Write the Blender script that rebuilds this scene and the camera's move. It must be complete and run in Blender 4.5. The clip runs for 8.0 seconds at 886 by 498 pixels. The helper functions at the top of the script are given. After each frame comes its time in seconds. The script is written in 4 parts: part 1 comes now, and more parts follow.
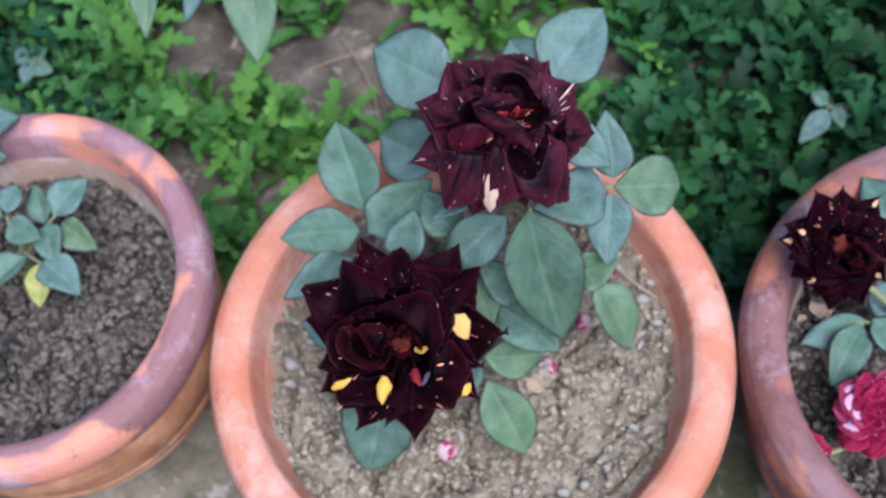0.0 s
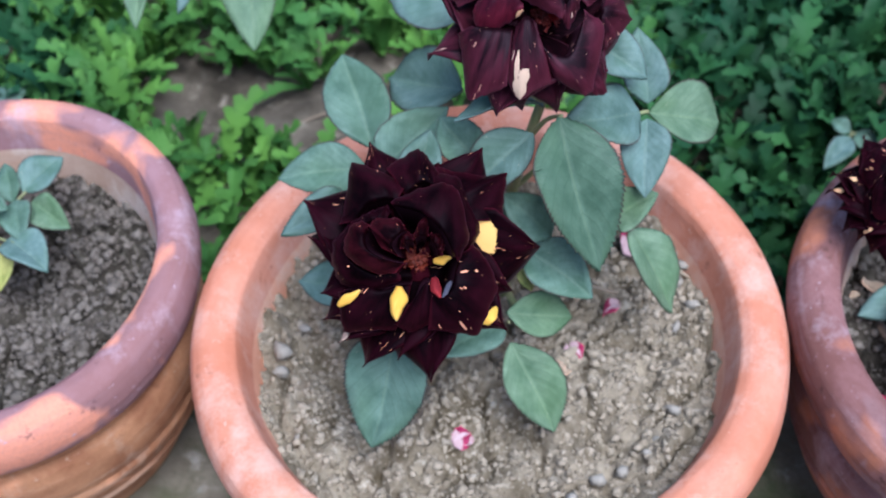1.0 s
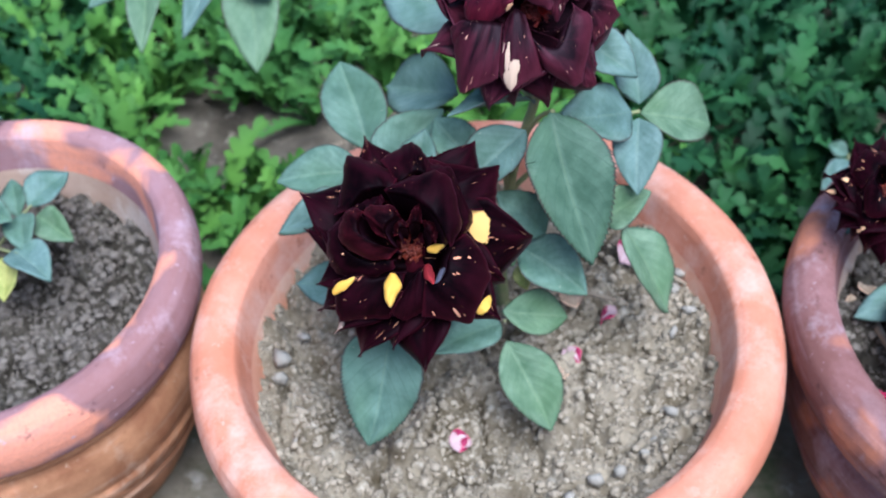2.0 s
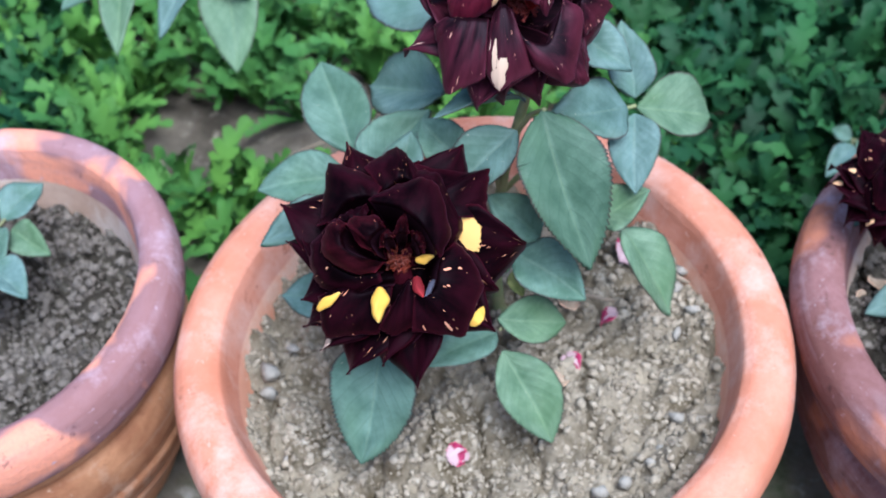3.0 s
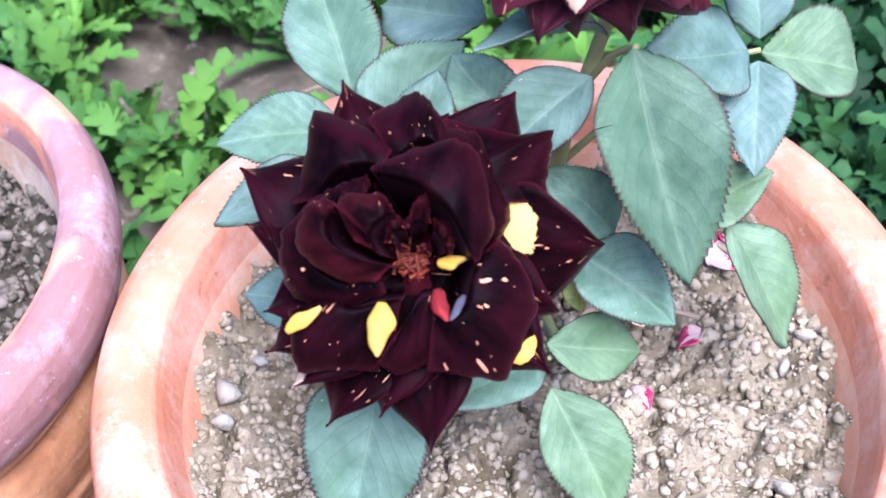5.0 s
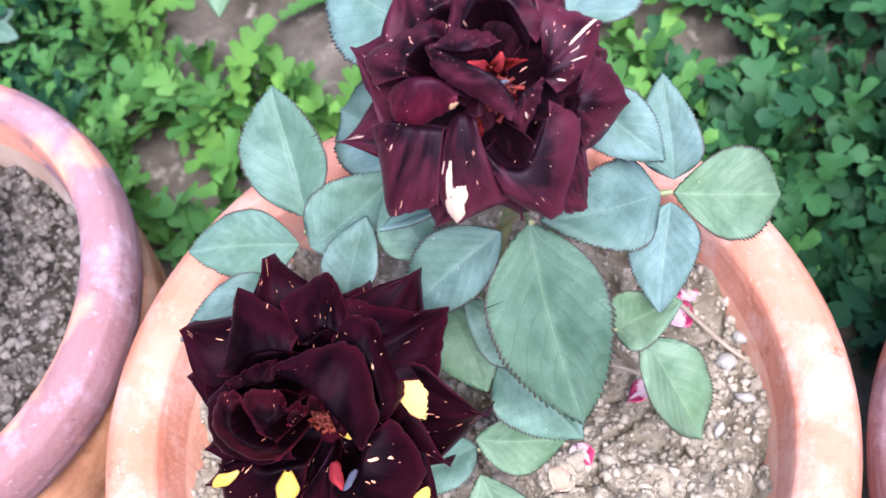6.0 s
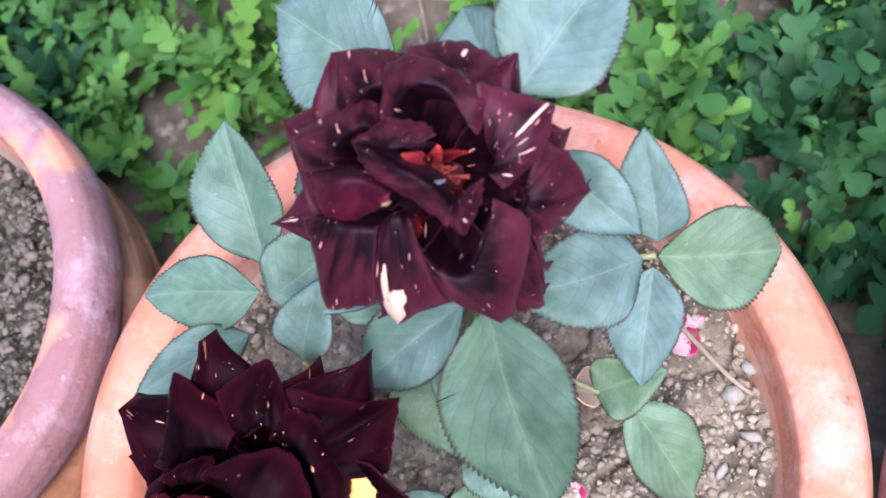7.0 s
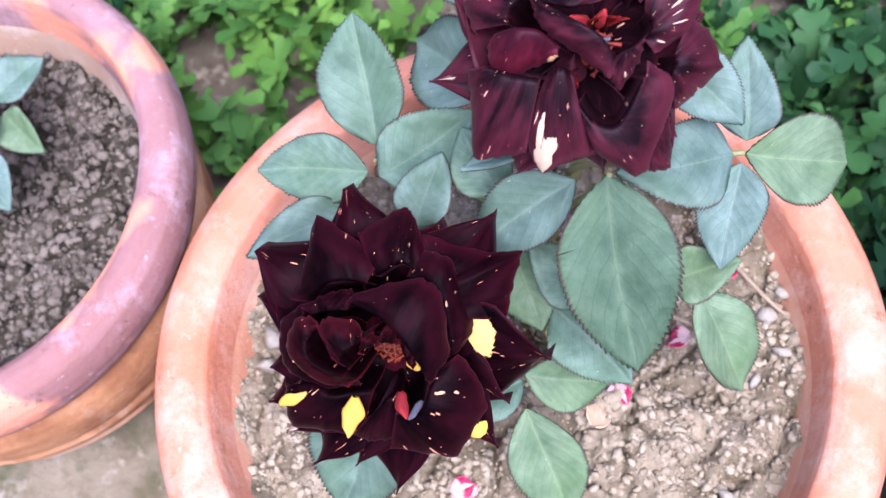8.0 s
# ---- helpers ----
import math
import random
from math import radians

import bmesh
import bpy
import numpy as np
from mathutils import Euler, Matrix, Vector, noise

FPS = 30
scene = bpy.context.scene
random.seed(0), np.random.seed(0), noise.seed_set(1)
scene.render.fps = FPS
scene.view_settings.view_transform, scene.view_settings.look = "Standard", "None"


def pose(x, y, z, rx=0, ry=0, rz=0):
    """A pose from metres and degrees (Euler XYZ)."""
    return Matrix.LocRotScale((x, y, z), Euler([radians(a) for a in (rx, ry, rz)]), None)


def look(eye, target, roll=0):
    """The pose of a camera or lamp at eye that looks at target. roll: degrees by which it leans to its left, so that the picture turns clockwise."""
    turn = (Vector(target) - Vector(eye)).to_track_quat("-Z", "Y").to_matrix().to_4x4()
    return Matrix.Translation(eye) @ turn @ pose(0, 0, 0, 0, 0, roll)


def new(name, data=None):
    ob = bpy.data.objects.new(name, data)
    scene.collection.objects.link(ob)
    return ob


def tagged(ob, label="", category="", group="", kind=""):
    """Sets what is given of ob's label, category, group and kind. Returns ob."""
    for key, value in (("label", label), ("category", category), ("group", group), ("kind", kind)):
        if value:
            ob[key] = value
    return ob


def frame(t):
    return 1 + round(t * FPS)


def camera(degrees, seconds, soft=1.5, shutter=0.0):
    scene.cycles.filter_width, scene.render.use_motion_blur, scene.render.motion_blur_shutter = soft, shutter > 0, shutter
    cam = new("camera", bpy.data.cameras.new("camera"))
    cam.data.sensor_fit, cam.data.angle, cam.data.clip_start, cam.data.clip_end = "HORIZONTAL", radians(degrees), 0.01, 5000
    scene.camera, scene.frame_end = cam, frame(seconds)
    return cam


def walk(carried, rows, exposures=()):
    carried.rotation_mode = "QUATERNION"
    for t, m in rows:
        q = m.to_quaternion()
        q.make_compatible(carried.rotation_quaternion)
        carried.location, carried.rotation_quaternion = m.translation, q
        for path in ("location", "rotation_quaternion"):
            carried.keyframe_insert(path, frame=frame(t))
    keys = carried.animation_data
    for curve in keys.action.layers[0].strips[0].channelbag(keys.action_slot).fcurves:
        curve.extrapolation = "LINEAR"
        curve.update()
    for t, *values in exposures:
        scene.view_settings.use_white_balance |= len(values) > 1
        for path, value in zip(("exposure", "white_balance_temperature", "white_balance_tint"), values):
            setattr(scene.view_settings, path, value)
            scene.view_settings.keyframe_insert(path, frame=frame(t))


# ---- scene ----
cam = camera(40.0, 8.0, soft=1.5)
cam.data.dof.use_dof = True
cam.data.dof.focus_distance = 0.385
cam.data.dof.aperture_fstop = 18.5
PATH = [
    (0.0, pose(0.0422, -0.2189, 0.7552, 24.46, 4.00, 3.49)),
    (0.5, pose(0.0395, -0.2456, 0.7176, 26.71, 4.01, 3.21)),
    (1.0, pose(0.0176, -0.3189, 0.6229, 37.03, 2.69, 2.79)),
    (1.5, pose(0.0075, -0.3532, 0.6163, 40.55, 1.64, 2.36)),
    (1.7, pose(0.0215, -0.3549, 0.6026, 41.25, 2.58, 2.93)),
    (2.8, pose(0.0301, -0.3300, 0.6109, 39.24, 4.49, 1.75)),
    (3.0, pose(0.0291, -0.3269, 0.5923, 39.97, 4.52, 1.73)),
    (3.5, pose(0.0258, -0.2904, 0.5519, 39.59, 4.28, 1.94)),
    (4.0, pose(0.0089, -0.2417, 0.4920, 39.26, 2.99, 2.44)),
    (4.2, pose(0.0031, -0.2388, 0.4815, 39.85, 2.04, 2.03)),
    (5.3, pose(0.0099, -0.2168, 0.4820, 37.67, 3.13, 4.44)),
    (5.5, pose(0.0127, -0.2237, 0.4995, 38.06, 3.46, 3.83)),
    (6.0, pose(0.0819, -0.1301, 0.5710, 26.06, 9.30, 8.59)),
    (6.5, pose(0.0974, -0.0773, 0.5723, 22.64, 11.65, 11.03)),
    (7.0, pose(0.1045, -0.0519, 0.5579, 19.10, 13.01, 9.91)),
    (7.5, pose(0.0863, -0.0857, 0.5770, 20.49, 10.68, 11.49)),
    (8.0, pose(0.0564, -0.1274, 0.5866, 22.00, 6.87, 12.57)),
]
walk(cam, PATH, exposures=[(0.0, 1.26, 5305, 14), (0.5, 1.24, 5295, 13), (1.0, 1.34, 5215, 11), (1.5, 1.52, 5155, 8), (3.0, 1.58, 5160, 8), (3.5, 1.59, 5180, 9), (4.2, 1.85, 5200, 11), (5.3, 2.43, 5380, 21), (5.5, 2.43, 5380, 21), (6.0, 2.24, 5460, 21), (6.5, 2.15, 5530, 22), (7.0, 1.92, 5540, 23), (7.5, 1.91, 5590, 25), (8.0, 2.05, 5600, 26)])

# ---- light: a bright overcast sky, with a broad weak sun ----
world = bpy.data.worlds.new("world")
scene.world = world
world.use_nodes = True
wn, wl = world.node_tree.nodes, world.node_tree.links
sky = wn.new("ShaderNodeTexSky")
sky.sky_type = 'NISHITA'
sky.sun_disc = False
sky.sun_elevation = radians(67)
sky.sun_rotation = radians(146)
sky.dust_density = 3.0
wn["Background"].inputs["Strength"].default_value = 0.066
wl.new(sky.outputs[0], wn["Background"].inputs["Color"])
sun_data = bpy.data.lights.new("sun", 'SUN')
sun_data.energy, sun_data.angle, sun_data.color = 2.2, radians(36), (1.0, 0.95, 0.89)
sun = new("sun", sun_data)
sun.matrix_world = look((0.48, -0.72, 2.0), (0, 0, 0))


# ---- materials ----
class Mat:
    """Small wrapper to write node materials shortly."""

    def __init__(self, name, rough=0.6, spec=0.4):
        self.m = bpy.data.materials.new(name)
        self.m.use_nodes = True
        self.t = self.m.node_tree
        self.b = self.t.nodes["Principled BSDF"]
        self.b.inputs["Roughness"].default_value = rough
        self.b.inputs["Specular IOR Level"].default_value = spec

    def node(self, kind, **values):
        n = self.t.nodes.new(kind)
        for k, v in values.items():
            n.inputs[k.replace("_", " ")].default_value = v
        return n

    def link(self, a, b):
        self.t.links.new(a, b)

    def coords(self, which="Object"):
        return self.node("ShaderNodeTexCoord").outputs[which]

    def noise(self, vec, scale, detail=4.0, rough=0.55, dist=0.0):
        n = self.node("ShaderNodeTexNoise", Scale=scale, Detail=detail, Roughness=rough, Distortion=dist)
        self.link(vec, n.inputs["Vector"])
        return n.outputs["Fac"]

    def ramp(self, fac, lo, hi, a=(0, 0, 0, 1), b=(1, 1, 1, 1)):
        r = self.node("ShaderNodeValToRGB")
        r.color_ramp.elements[0].position, r.color_ramp.elements[1].position = lo, hi
        r.color_ramp.elements[0].color, r.color_ramp.elements[1].color = a, b
        self.link(fac, r.inputs[0])
        return r.outputs[0]

    def mix(self, fac, a, b):
        n = self.t.nodes.new("ShaderNodeMix")
        n.data_type = 'RGBA'
        for sock, v in ((n.inputs[0], fac), (n.inputs[6], a), (n.inputs[7], b)):
            if hasattr(v, "is_linked"):
                self.link(v, sock)
            else:
                sock.default_value = v if isinstance(v, (int, float)) else (*v, 1.0)[:4]
        return n.outputs[2]

    def math(self, op, a, b=0.0, clamp=False):
        n = self.t.nodes.new("ShaderNodeMath")
        n.operation, n.use_clamp = op, clamp
        for i, v in enumerate((a, b)):
            if hasattr(v, "is_linked"):
                self.link(v, n.inputs[i])
            else:
                n.inputs[i].default_value = v
        return n.outputs[0]

    def color(self, sock):
        self.link(sock, self.b.inputs["Base Color"])

    def bump(self, height, strength, dist):
        n = self.node("ShaderNodeBump", Strength=strength, Distance=dist)
        self.link(height, n.inputs["Height"])
        self.link(n.outputs[0], self.b.inputs["Normal"])

    def offset(self, vec, amount=7.0):
        """Shift a texture by a random amount for each object."""
        info = self.node("ShaderNodeObjectInfo")
        mul = self.math("MULTIPLY", info.outputs["Random"], amount)
        add = self.t.nodes.new("ShaderNodeVectorMath")
        add.operation = 'ADD'
        self.link(vec, add.inputs[0])
        self.link(mul, add.inputs[1])
        return add.outputs[0]

    def stretch(self, vec, s):
        n = self.node("ShaderNodeMapping")
        n.inputs["Scale"].default_value = s
        self.link(vec, n.inputs["Vector"])
        return n.outputs[0]


def terracotta(name, clay, dark, chalk, patch, cover, patch_lo, bands=0.12):
    m = Mat(name, 0.8, 0.22)
    v = m.coords()
    base = m.mix(m.ramp(m.noise(v, 24, 5, 0.65), 0.38, 0.62), clay, dark)
    base = m.mix(m.ramp(m.noise(v, 15, 3, 0.5, 0.4), patch_lo - 0.01, patch_lo + 0.05), base, patch)
    chalky = m.ramp(m.noise(m.stretch(v, (1, 1, 0.6)), 30, 6, 0.7), cover, cover + 0.16)
    base = m.mix(m.math("MULTIPLY", chalky, 0.7), base, chalk)
    streak = m.ramp(m.noise(m.stretch(v, (0.30, 0.30, 4.0)), 30, 4, 0.65), 0.52, 0.66)
    base = m.mix(m.math("MULTIPLY", streak, bands), base, chalk)
    base = m.mix(m.ramp(m.noise(v, 190, 3, 0.6), 0.66, 0.78), base, chalk)
    base = m.mix(m.ramp(m.noise(v, 75, 4, 0.7), 0.63, 0.74), base, (dark[0] * 0.55, dark[1] * 0.55, dark[2] * 0.55))
    base = m.mix(m.math("MULTIPLY", m.ramp(m.noise(v, 420, 3, 0.7), 0.4, 0.7), 0.25), base, dark)
    m.color(base)
    h = m.math("ADD", m.noise(v, 260, 5, 0.75), m.math("MULTIPLY", m.noise(m.stretch(v, (0.4, 0.4, 3)), 90, 2), 0.35))
    m.bump(h, 0.5, 0.0016)
    return m.m


clay_orange = terracotta("clay_orange", (0.57, 0.250, 0.165), (0.47, 0.172, 0.098), (0.62, 0.39, 0.31), (0.60, 0.250, 0.150), 0.49, 0.58)
clay_mauve = terracotta("clay_mauve", (0.295, 0.165, 0.175), (0.245, 0.122, 0.118), (0.47, 0.35, 0.40), (0.66, 0.27, 0.17), 0.52, 0.515)
clay_brown = terracotta("clay_brown", (0.245, 0.122, 0.118), (0.155, 0.066, 0.056), (0.40, 0.30, 0.33), (0.40, 0.150, 0.085), 0.52, 0.53, 0.30)
clay_body = terracotta("clay_body", (0.48, 0.24, 0.12), (0.27, 0.115, 0.055), (0.55, 0.38, 0.27), (0.58, 0.27, 0.14), 0.55, 0.56, 0.6)
clay_dusty = terracotta("clay_dusty", (0.46, 0.33, 0.25), (0.38, 0.25, 0.18), (0.60, 0.52, 0.46), (0.52, 0.30, 0.20), 0.46, 0.62)
clay_inside = terracotta("clay_inside", (0.66, 0.34, 0.225), (0.58, 0.27, 0.165), (0.66, 0.50, 0.39), (0.64, 0.31, 0.19), 0.50, 0.6)


def soil_material(name, a, b, c, scale, moss=None):
    m = Mat(name, 0.95, 0.1)
    v = m.coords()
    base = m.mix(m.ramp(m.noise(v, scale, 6, 0.65), 0.35, 0.68), a, b)
    base = m.mix(m.ramp(m.noise(v, scale * 3.1, 3, 0.6), 0.58, 0.7), base, c)
    if moss:
        base = m.mix(m.math("MULTIPLY", m.ramp(m.noise(v, scale * 0.7, 5, 0.7), 0.48, 0.62), 0.8), base, moss)
    m.color(base)
    m.bump(m.noise(v, scale * 6, 6, 0.75), 0.9, 0.003)
    return m.m


soil_grey = soil_material("soil_grey", (0.100, 0.077, 0.046), (0.410, 0.345, 0.252), (0.50, 0.44, 0.35), 40)
soil_dark = soil_material("soil_dark", (0.022, 0.018, 0.013), (0.105, 0.090, 0.070), (0.20, 0.180, 0.145), 52)
earth = soil_material("earth", (0.070, 0.058, 0.042), (0.205, 0.172, 0.130), (0.29, 0.25, 0.195), 26)
slab_stone = soil_material("slab_stone", (0.10, 0.082, 0.050), (0.24, 0.205, 0.155), (0.33, 0.30, 0.25), 18, (0.055, 0.070, 0.028))


def clod_material(name, a, b):
    m = Mat(name, 0.95, 0.1)
    geo = m.node("ShaderNodeNewGeometry")
    v = m.coords()
    base = m.mix(geo.outputs["Random Per Island"], a, b)
    base = m.mix(m.ramp(m.noise(v, 260, 4, 0.6), 0.4, 0.7), base, (b[0] * 0.8, b[1] * 0.78, b[2] * 0.76))
    m.color(base)
    m.bump(m.noise(v, 500, 4, 0.7), 0.7, 0.0015)
    return m.m


clod_grey = clod_material("clod_grey", (0.13, 0.104, 0.069), (0.41, 0.352, 0.268))
clod_dark = clod_material("clod_dark", (0.046, 0.038, 0.030), (0.200, 0.174, 0.148))
pebble_white = clod_material("pebble_white", (0.23, 0.205, 0.17), (0.36, 0.335, 0.29))


def petal_material(name, dark, lit, fleck, amount, patches=(), sheen=0.045, gloss=0.03, brim=None):
    """Velvet petal with streaky flecks; patches: (u, v, half u, half v, colour) in the petal's own length and width."""
    m = Mat(name, 0.46, gloss)
    m.b.inputs["Specular Tint"].default_value = (0.86, 0.62, 0.78, 1)
    m.b.inputs["Sheen Weight"].default_value = sheen
    m.b.inputs["Sheen Roughness"].default_value = 0.25
    m.b.inputs["Sheen Tint"].default_value = (0.58, 0.20, 0.38, 1)
    uv = m.coords("UV")
    var = m.offset(uv)
    sep = m.node("ShaderNodeSeparateXYZ")
    m.link(uv, sep.inputs[0])
    # pigment is blotchy; shade deep in the flower is painted darker towards the claw
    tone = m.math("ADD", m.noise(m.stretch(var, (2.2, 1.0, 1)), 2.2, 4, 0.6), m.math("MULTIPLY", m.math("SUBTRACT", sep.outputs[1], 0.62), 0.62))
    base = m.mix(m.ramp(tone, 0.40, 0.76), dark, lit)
    # light caught on the petal's edge is painted as a paler margin
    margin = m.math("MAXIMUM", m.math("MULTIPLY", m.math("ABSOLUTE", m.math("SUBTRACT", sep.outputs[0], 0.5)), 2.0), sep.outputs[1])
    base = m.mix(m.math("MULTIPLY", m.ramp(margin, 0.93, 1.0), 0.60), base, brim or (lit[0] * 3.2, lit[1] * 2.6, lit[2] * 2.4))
    veins = m.noise(m.stretch(var, (34, 2.2, 1)), 2.0, 2, 0.5)
    base = m.mix(m.math("MULTIPLY", m.ramp(veins, 0.5, 0.75), 0.25), base, lit)
    if amount > 0:
        a = m.ramp(m.noise(m.stretch(var, (15, 2.8, 1)), 1.55, 1.5, 0.5, 0.3), 0.80 - amount, 0.815 - amount)
        b = m.ramp(m.noise(m.stretch(var, (30, 10, 1)), 1.35, 1, 0.5), 0.845 - amount, 0.86 - amount)
        base = m.mix(m.math("MAXIMUM", a, b), base, m.mix(m.noise(var, 2.2, 1), fleck, (0.62, 0.17, 0.12)))
    wob = m.math("MULTIPLY", m.math("SUBTRACT", m.noise(m.stretch(var, (8, 7, 1)), 2.0, 4, 0.7), 0.5), 2.0)
    for pu, pv, ru, rv, col in patches:
        du = m.math("POWER", m.math("ABSOLUTE", m.math("DIVIDE", m.math("SUBTRACT", sep.outputs[0], pu), ru)), 2.0)
        dv = m.math("POWER", m.math("ABSOLUTE", m.math("DIVIDE", m.math("SUBTRACT", sep.outputs[1], pv), rv)), 2.0)
        d = m.math("ADD", m.math("ADD", du, dv), wob)
        base = m.mix(m.ramp(d, 0.93, 1.0, (1, 1, 1, 1), (0, 0, 0, 1)), base, col)
    m.color(base)
    m.bump(m.math("ADD", veins, m.math("MULTIPLY", m.noise(var, 60, 3), 0.4)), 0.16, 0.0006)
    return m.m


CREAM, YELLOW, PALE, SPLASH = (0.72, 0.42, 0.22), (0.70, 0.41, 0.07), (0.58, 0.42, 0.32), (0.72, 0.42, 0.13)
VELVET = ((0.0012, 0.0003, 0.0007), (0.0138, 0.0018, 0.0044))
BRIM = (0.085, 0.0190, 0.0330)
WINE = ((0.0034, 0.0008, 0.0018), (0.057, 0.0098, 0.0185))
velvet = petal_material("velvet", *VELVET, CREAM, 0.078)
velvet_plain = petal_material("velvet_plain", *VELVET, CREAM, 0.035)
# redder copy of velvet, with the lit look of inner petals in its colour
velvet_lit = petal_material("velvet_lit", (0.0020, 0.0004, 0.0009), (0.026, 0.0029, 0.0055), (0.55, 0.22, 0.10), 0.060)
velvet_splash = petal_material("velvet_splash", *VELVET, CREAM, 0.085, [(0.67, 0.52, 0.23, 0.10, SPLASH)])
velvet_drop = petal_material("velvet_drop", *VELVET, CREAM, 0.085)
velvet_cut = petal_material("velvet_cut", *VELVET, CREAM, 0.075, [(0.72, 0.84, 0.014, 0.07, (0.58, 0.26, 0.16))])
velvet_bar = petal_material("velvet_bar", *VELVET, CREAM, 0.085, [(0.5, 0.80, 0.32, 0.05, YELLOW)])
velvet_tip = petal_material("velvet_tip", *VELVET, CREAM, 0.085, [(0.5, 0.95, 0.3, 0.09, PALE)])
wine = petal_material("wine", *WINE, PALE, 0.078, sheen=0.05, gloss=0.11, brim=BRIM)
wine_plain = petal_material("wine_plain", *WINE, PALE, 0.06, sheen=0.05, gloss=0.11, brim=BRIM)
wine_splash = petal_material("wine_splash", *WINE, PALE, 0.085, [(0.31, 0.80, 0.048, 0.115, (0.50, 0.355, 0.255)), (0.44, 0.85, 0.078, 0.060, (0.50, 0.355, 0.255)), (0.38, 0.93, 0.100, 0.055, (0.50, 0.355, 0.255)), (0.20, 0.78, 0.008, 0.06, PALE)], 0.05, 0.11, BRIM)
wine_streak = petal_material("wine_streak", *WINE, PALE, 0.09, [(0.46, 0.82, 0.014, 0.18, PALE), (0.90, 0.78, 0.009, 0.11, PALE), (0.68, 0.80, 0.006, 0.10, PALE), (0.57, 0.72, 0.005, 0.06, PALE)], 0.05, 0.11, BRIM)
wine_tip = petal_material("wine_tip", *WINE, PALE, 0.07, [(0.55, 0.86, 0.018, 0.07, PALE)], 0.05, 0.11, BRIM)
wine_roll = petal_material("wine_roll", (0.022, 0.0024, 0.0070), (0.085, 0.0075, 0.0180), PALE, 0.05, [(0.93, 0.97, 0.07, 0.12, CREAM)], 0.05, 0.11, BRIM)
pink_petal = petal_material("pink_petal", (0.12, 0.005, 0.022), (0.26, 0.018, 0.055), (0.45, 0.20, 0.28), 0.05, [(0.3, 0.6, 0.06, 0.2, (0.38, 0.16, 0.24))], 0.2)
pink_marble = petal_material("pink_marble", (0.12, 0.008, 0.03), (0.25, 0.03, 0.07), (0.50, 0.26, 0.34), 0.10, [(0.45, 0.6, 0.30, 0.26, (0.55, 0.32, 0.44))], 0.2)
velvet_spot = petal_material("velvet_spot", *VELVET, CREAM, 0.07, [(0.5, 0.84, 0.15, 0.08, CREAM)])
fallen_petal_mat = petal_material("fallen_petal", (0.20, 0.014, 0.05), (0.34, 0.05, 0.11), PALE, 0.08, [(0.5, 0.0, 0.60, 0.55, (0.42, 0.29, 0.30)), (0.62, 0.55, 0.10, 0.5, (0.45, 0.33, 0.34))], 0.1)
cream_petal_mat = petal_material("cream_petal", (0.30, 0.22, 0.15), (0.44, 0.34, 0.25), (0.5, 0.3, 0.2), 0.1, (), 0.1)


def leaf_material(name, deep, light, edge=(0.040, 0.022, 0.022), rough=0.50):
    m = Mat(name, rough, 0.18)
    uv = m.coords("UV")
    sep = m.node("ShaderNodeSeparateXYZ")
    m.link(uv, sep.inputs[0])
    across = m.math("ABSOLUTE", m.math("SUBTRACT", sep.outputs[0], 0.5))
    var = m.offset(uv)
    base = m.mix(m.ramp(m.noise(m.stretch(var, (1, 1.6, 1)), 2.6, 5, 0.6), 0.34, 0.66), (deep[0] * 0.78, deep[1] * 0.82, deep[2] * 0.78), (light[0] * 1.04, light[1] * 1.04, light[2] * 1.04))
    base = m.mix(m.math("MULTIPLY", m.ramp(m.noise(m.stretch(var, (9, 13, 1)), 4.0, 4, 0.65), 0.42, 0.70), 0.18), base, (deep[0] * 0.72, deep[1] * 0.78, deep[2] * 0.70))
    # side veins run obliquely from the midrib, sunk between raised panels
    arg = m.math("SUBTRACT", m.math("MULTIPLY", sep.outputs[1], 50.0), m.math("MULTIPLY", across, 40.0))
    wig = m.math("ADD", arg, m.math("MULTIPLY", m.noise(var, 3, 2), 6.0))
    wave = m.math("SINE", wig)
    side = m.ramp(wave, 0.93, 1.0)
    rib = m.ramp(across, 0.004, 0.014, (1, 1, 1, 1), (0, 0, 0, 1))
    # the shadow in the sunk side veins is painted as darker lines
    base = m.mix(m.math("MULTIPLY", side, 0.42), base, (deep[0] * 0.62, deep[1] * 0.68, deep[2] * 0.62))
    base = m.mix(m.math("MULTIPLY", m.ramp(m.noise(var, 1.3, 2, 0.5), 0.40, 0.62), 0.35), base, (deep[0] * 0.90, deep[1] * 1.0, deep[2] * 0.62))
    base = m.mix(m.math("MULTIPLY", rib, 0.26), base, (light[0] * 1.5, light[1] * 1.30, light[2] * 1.0))
    base = m.mix(m.ramp(m.noise(m.stretch(var, (3, 9, 1)), 5, 2, 0.5), 0.765, 0.78), base, (0.32, 0.32, 0.24))
    rim = m.ramp(across, 0.470, 0.492)
    base = m.mix(m.math("MULTIPLY", rim, 0.85), base, edge)
    m.color(base)
    h = m.math("SUBTRACT", m.math("MULTIPLY", m.noise(m.stretch(var, (20, 20, 1)), 3, 3), 0.8), m.math("ADD", m.math("MULTIPLY", rib, 1.6), m.math("MULTIPLY", wave, 0.22)))
    m.bump(h, 0.28, 0.0009)
    return m.m


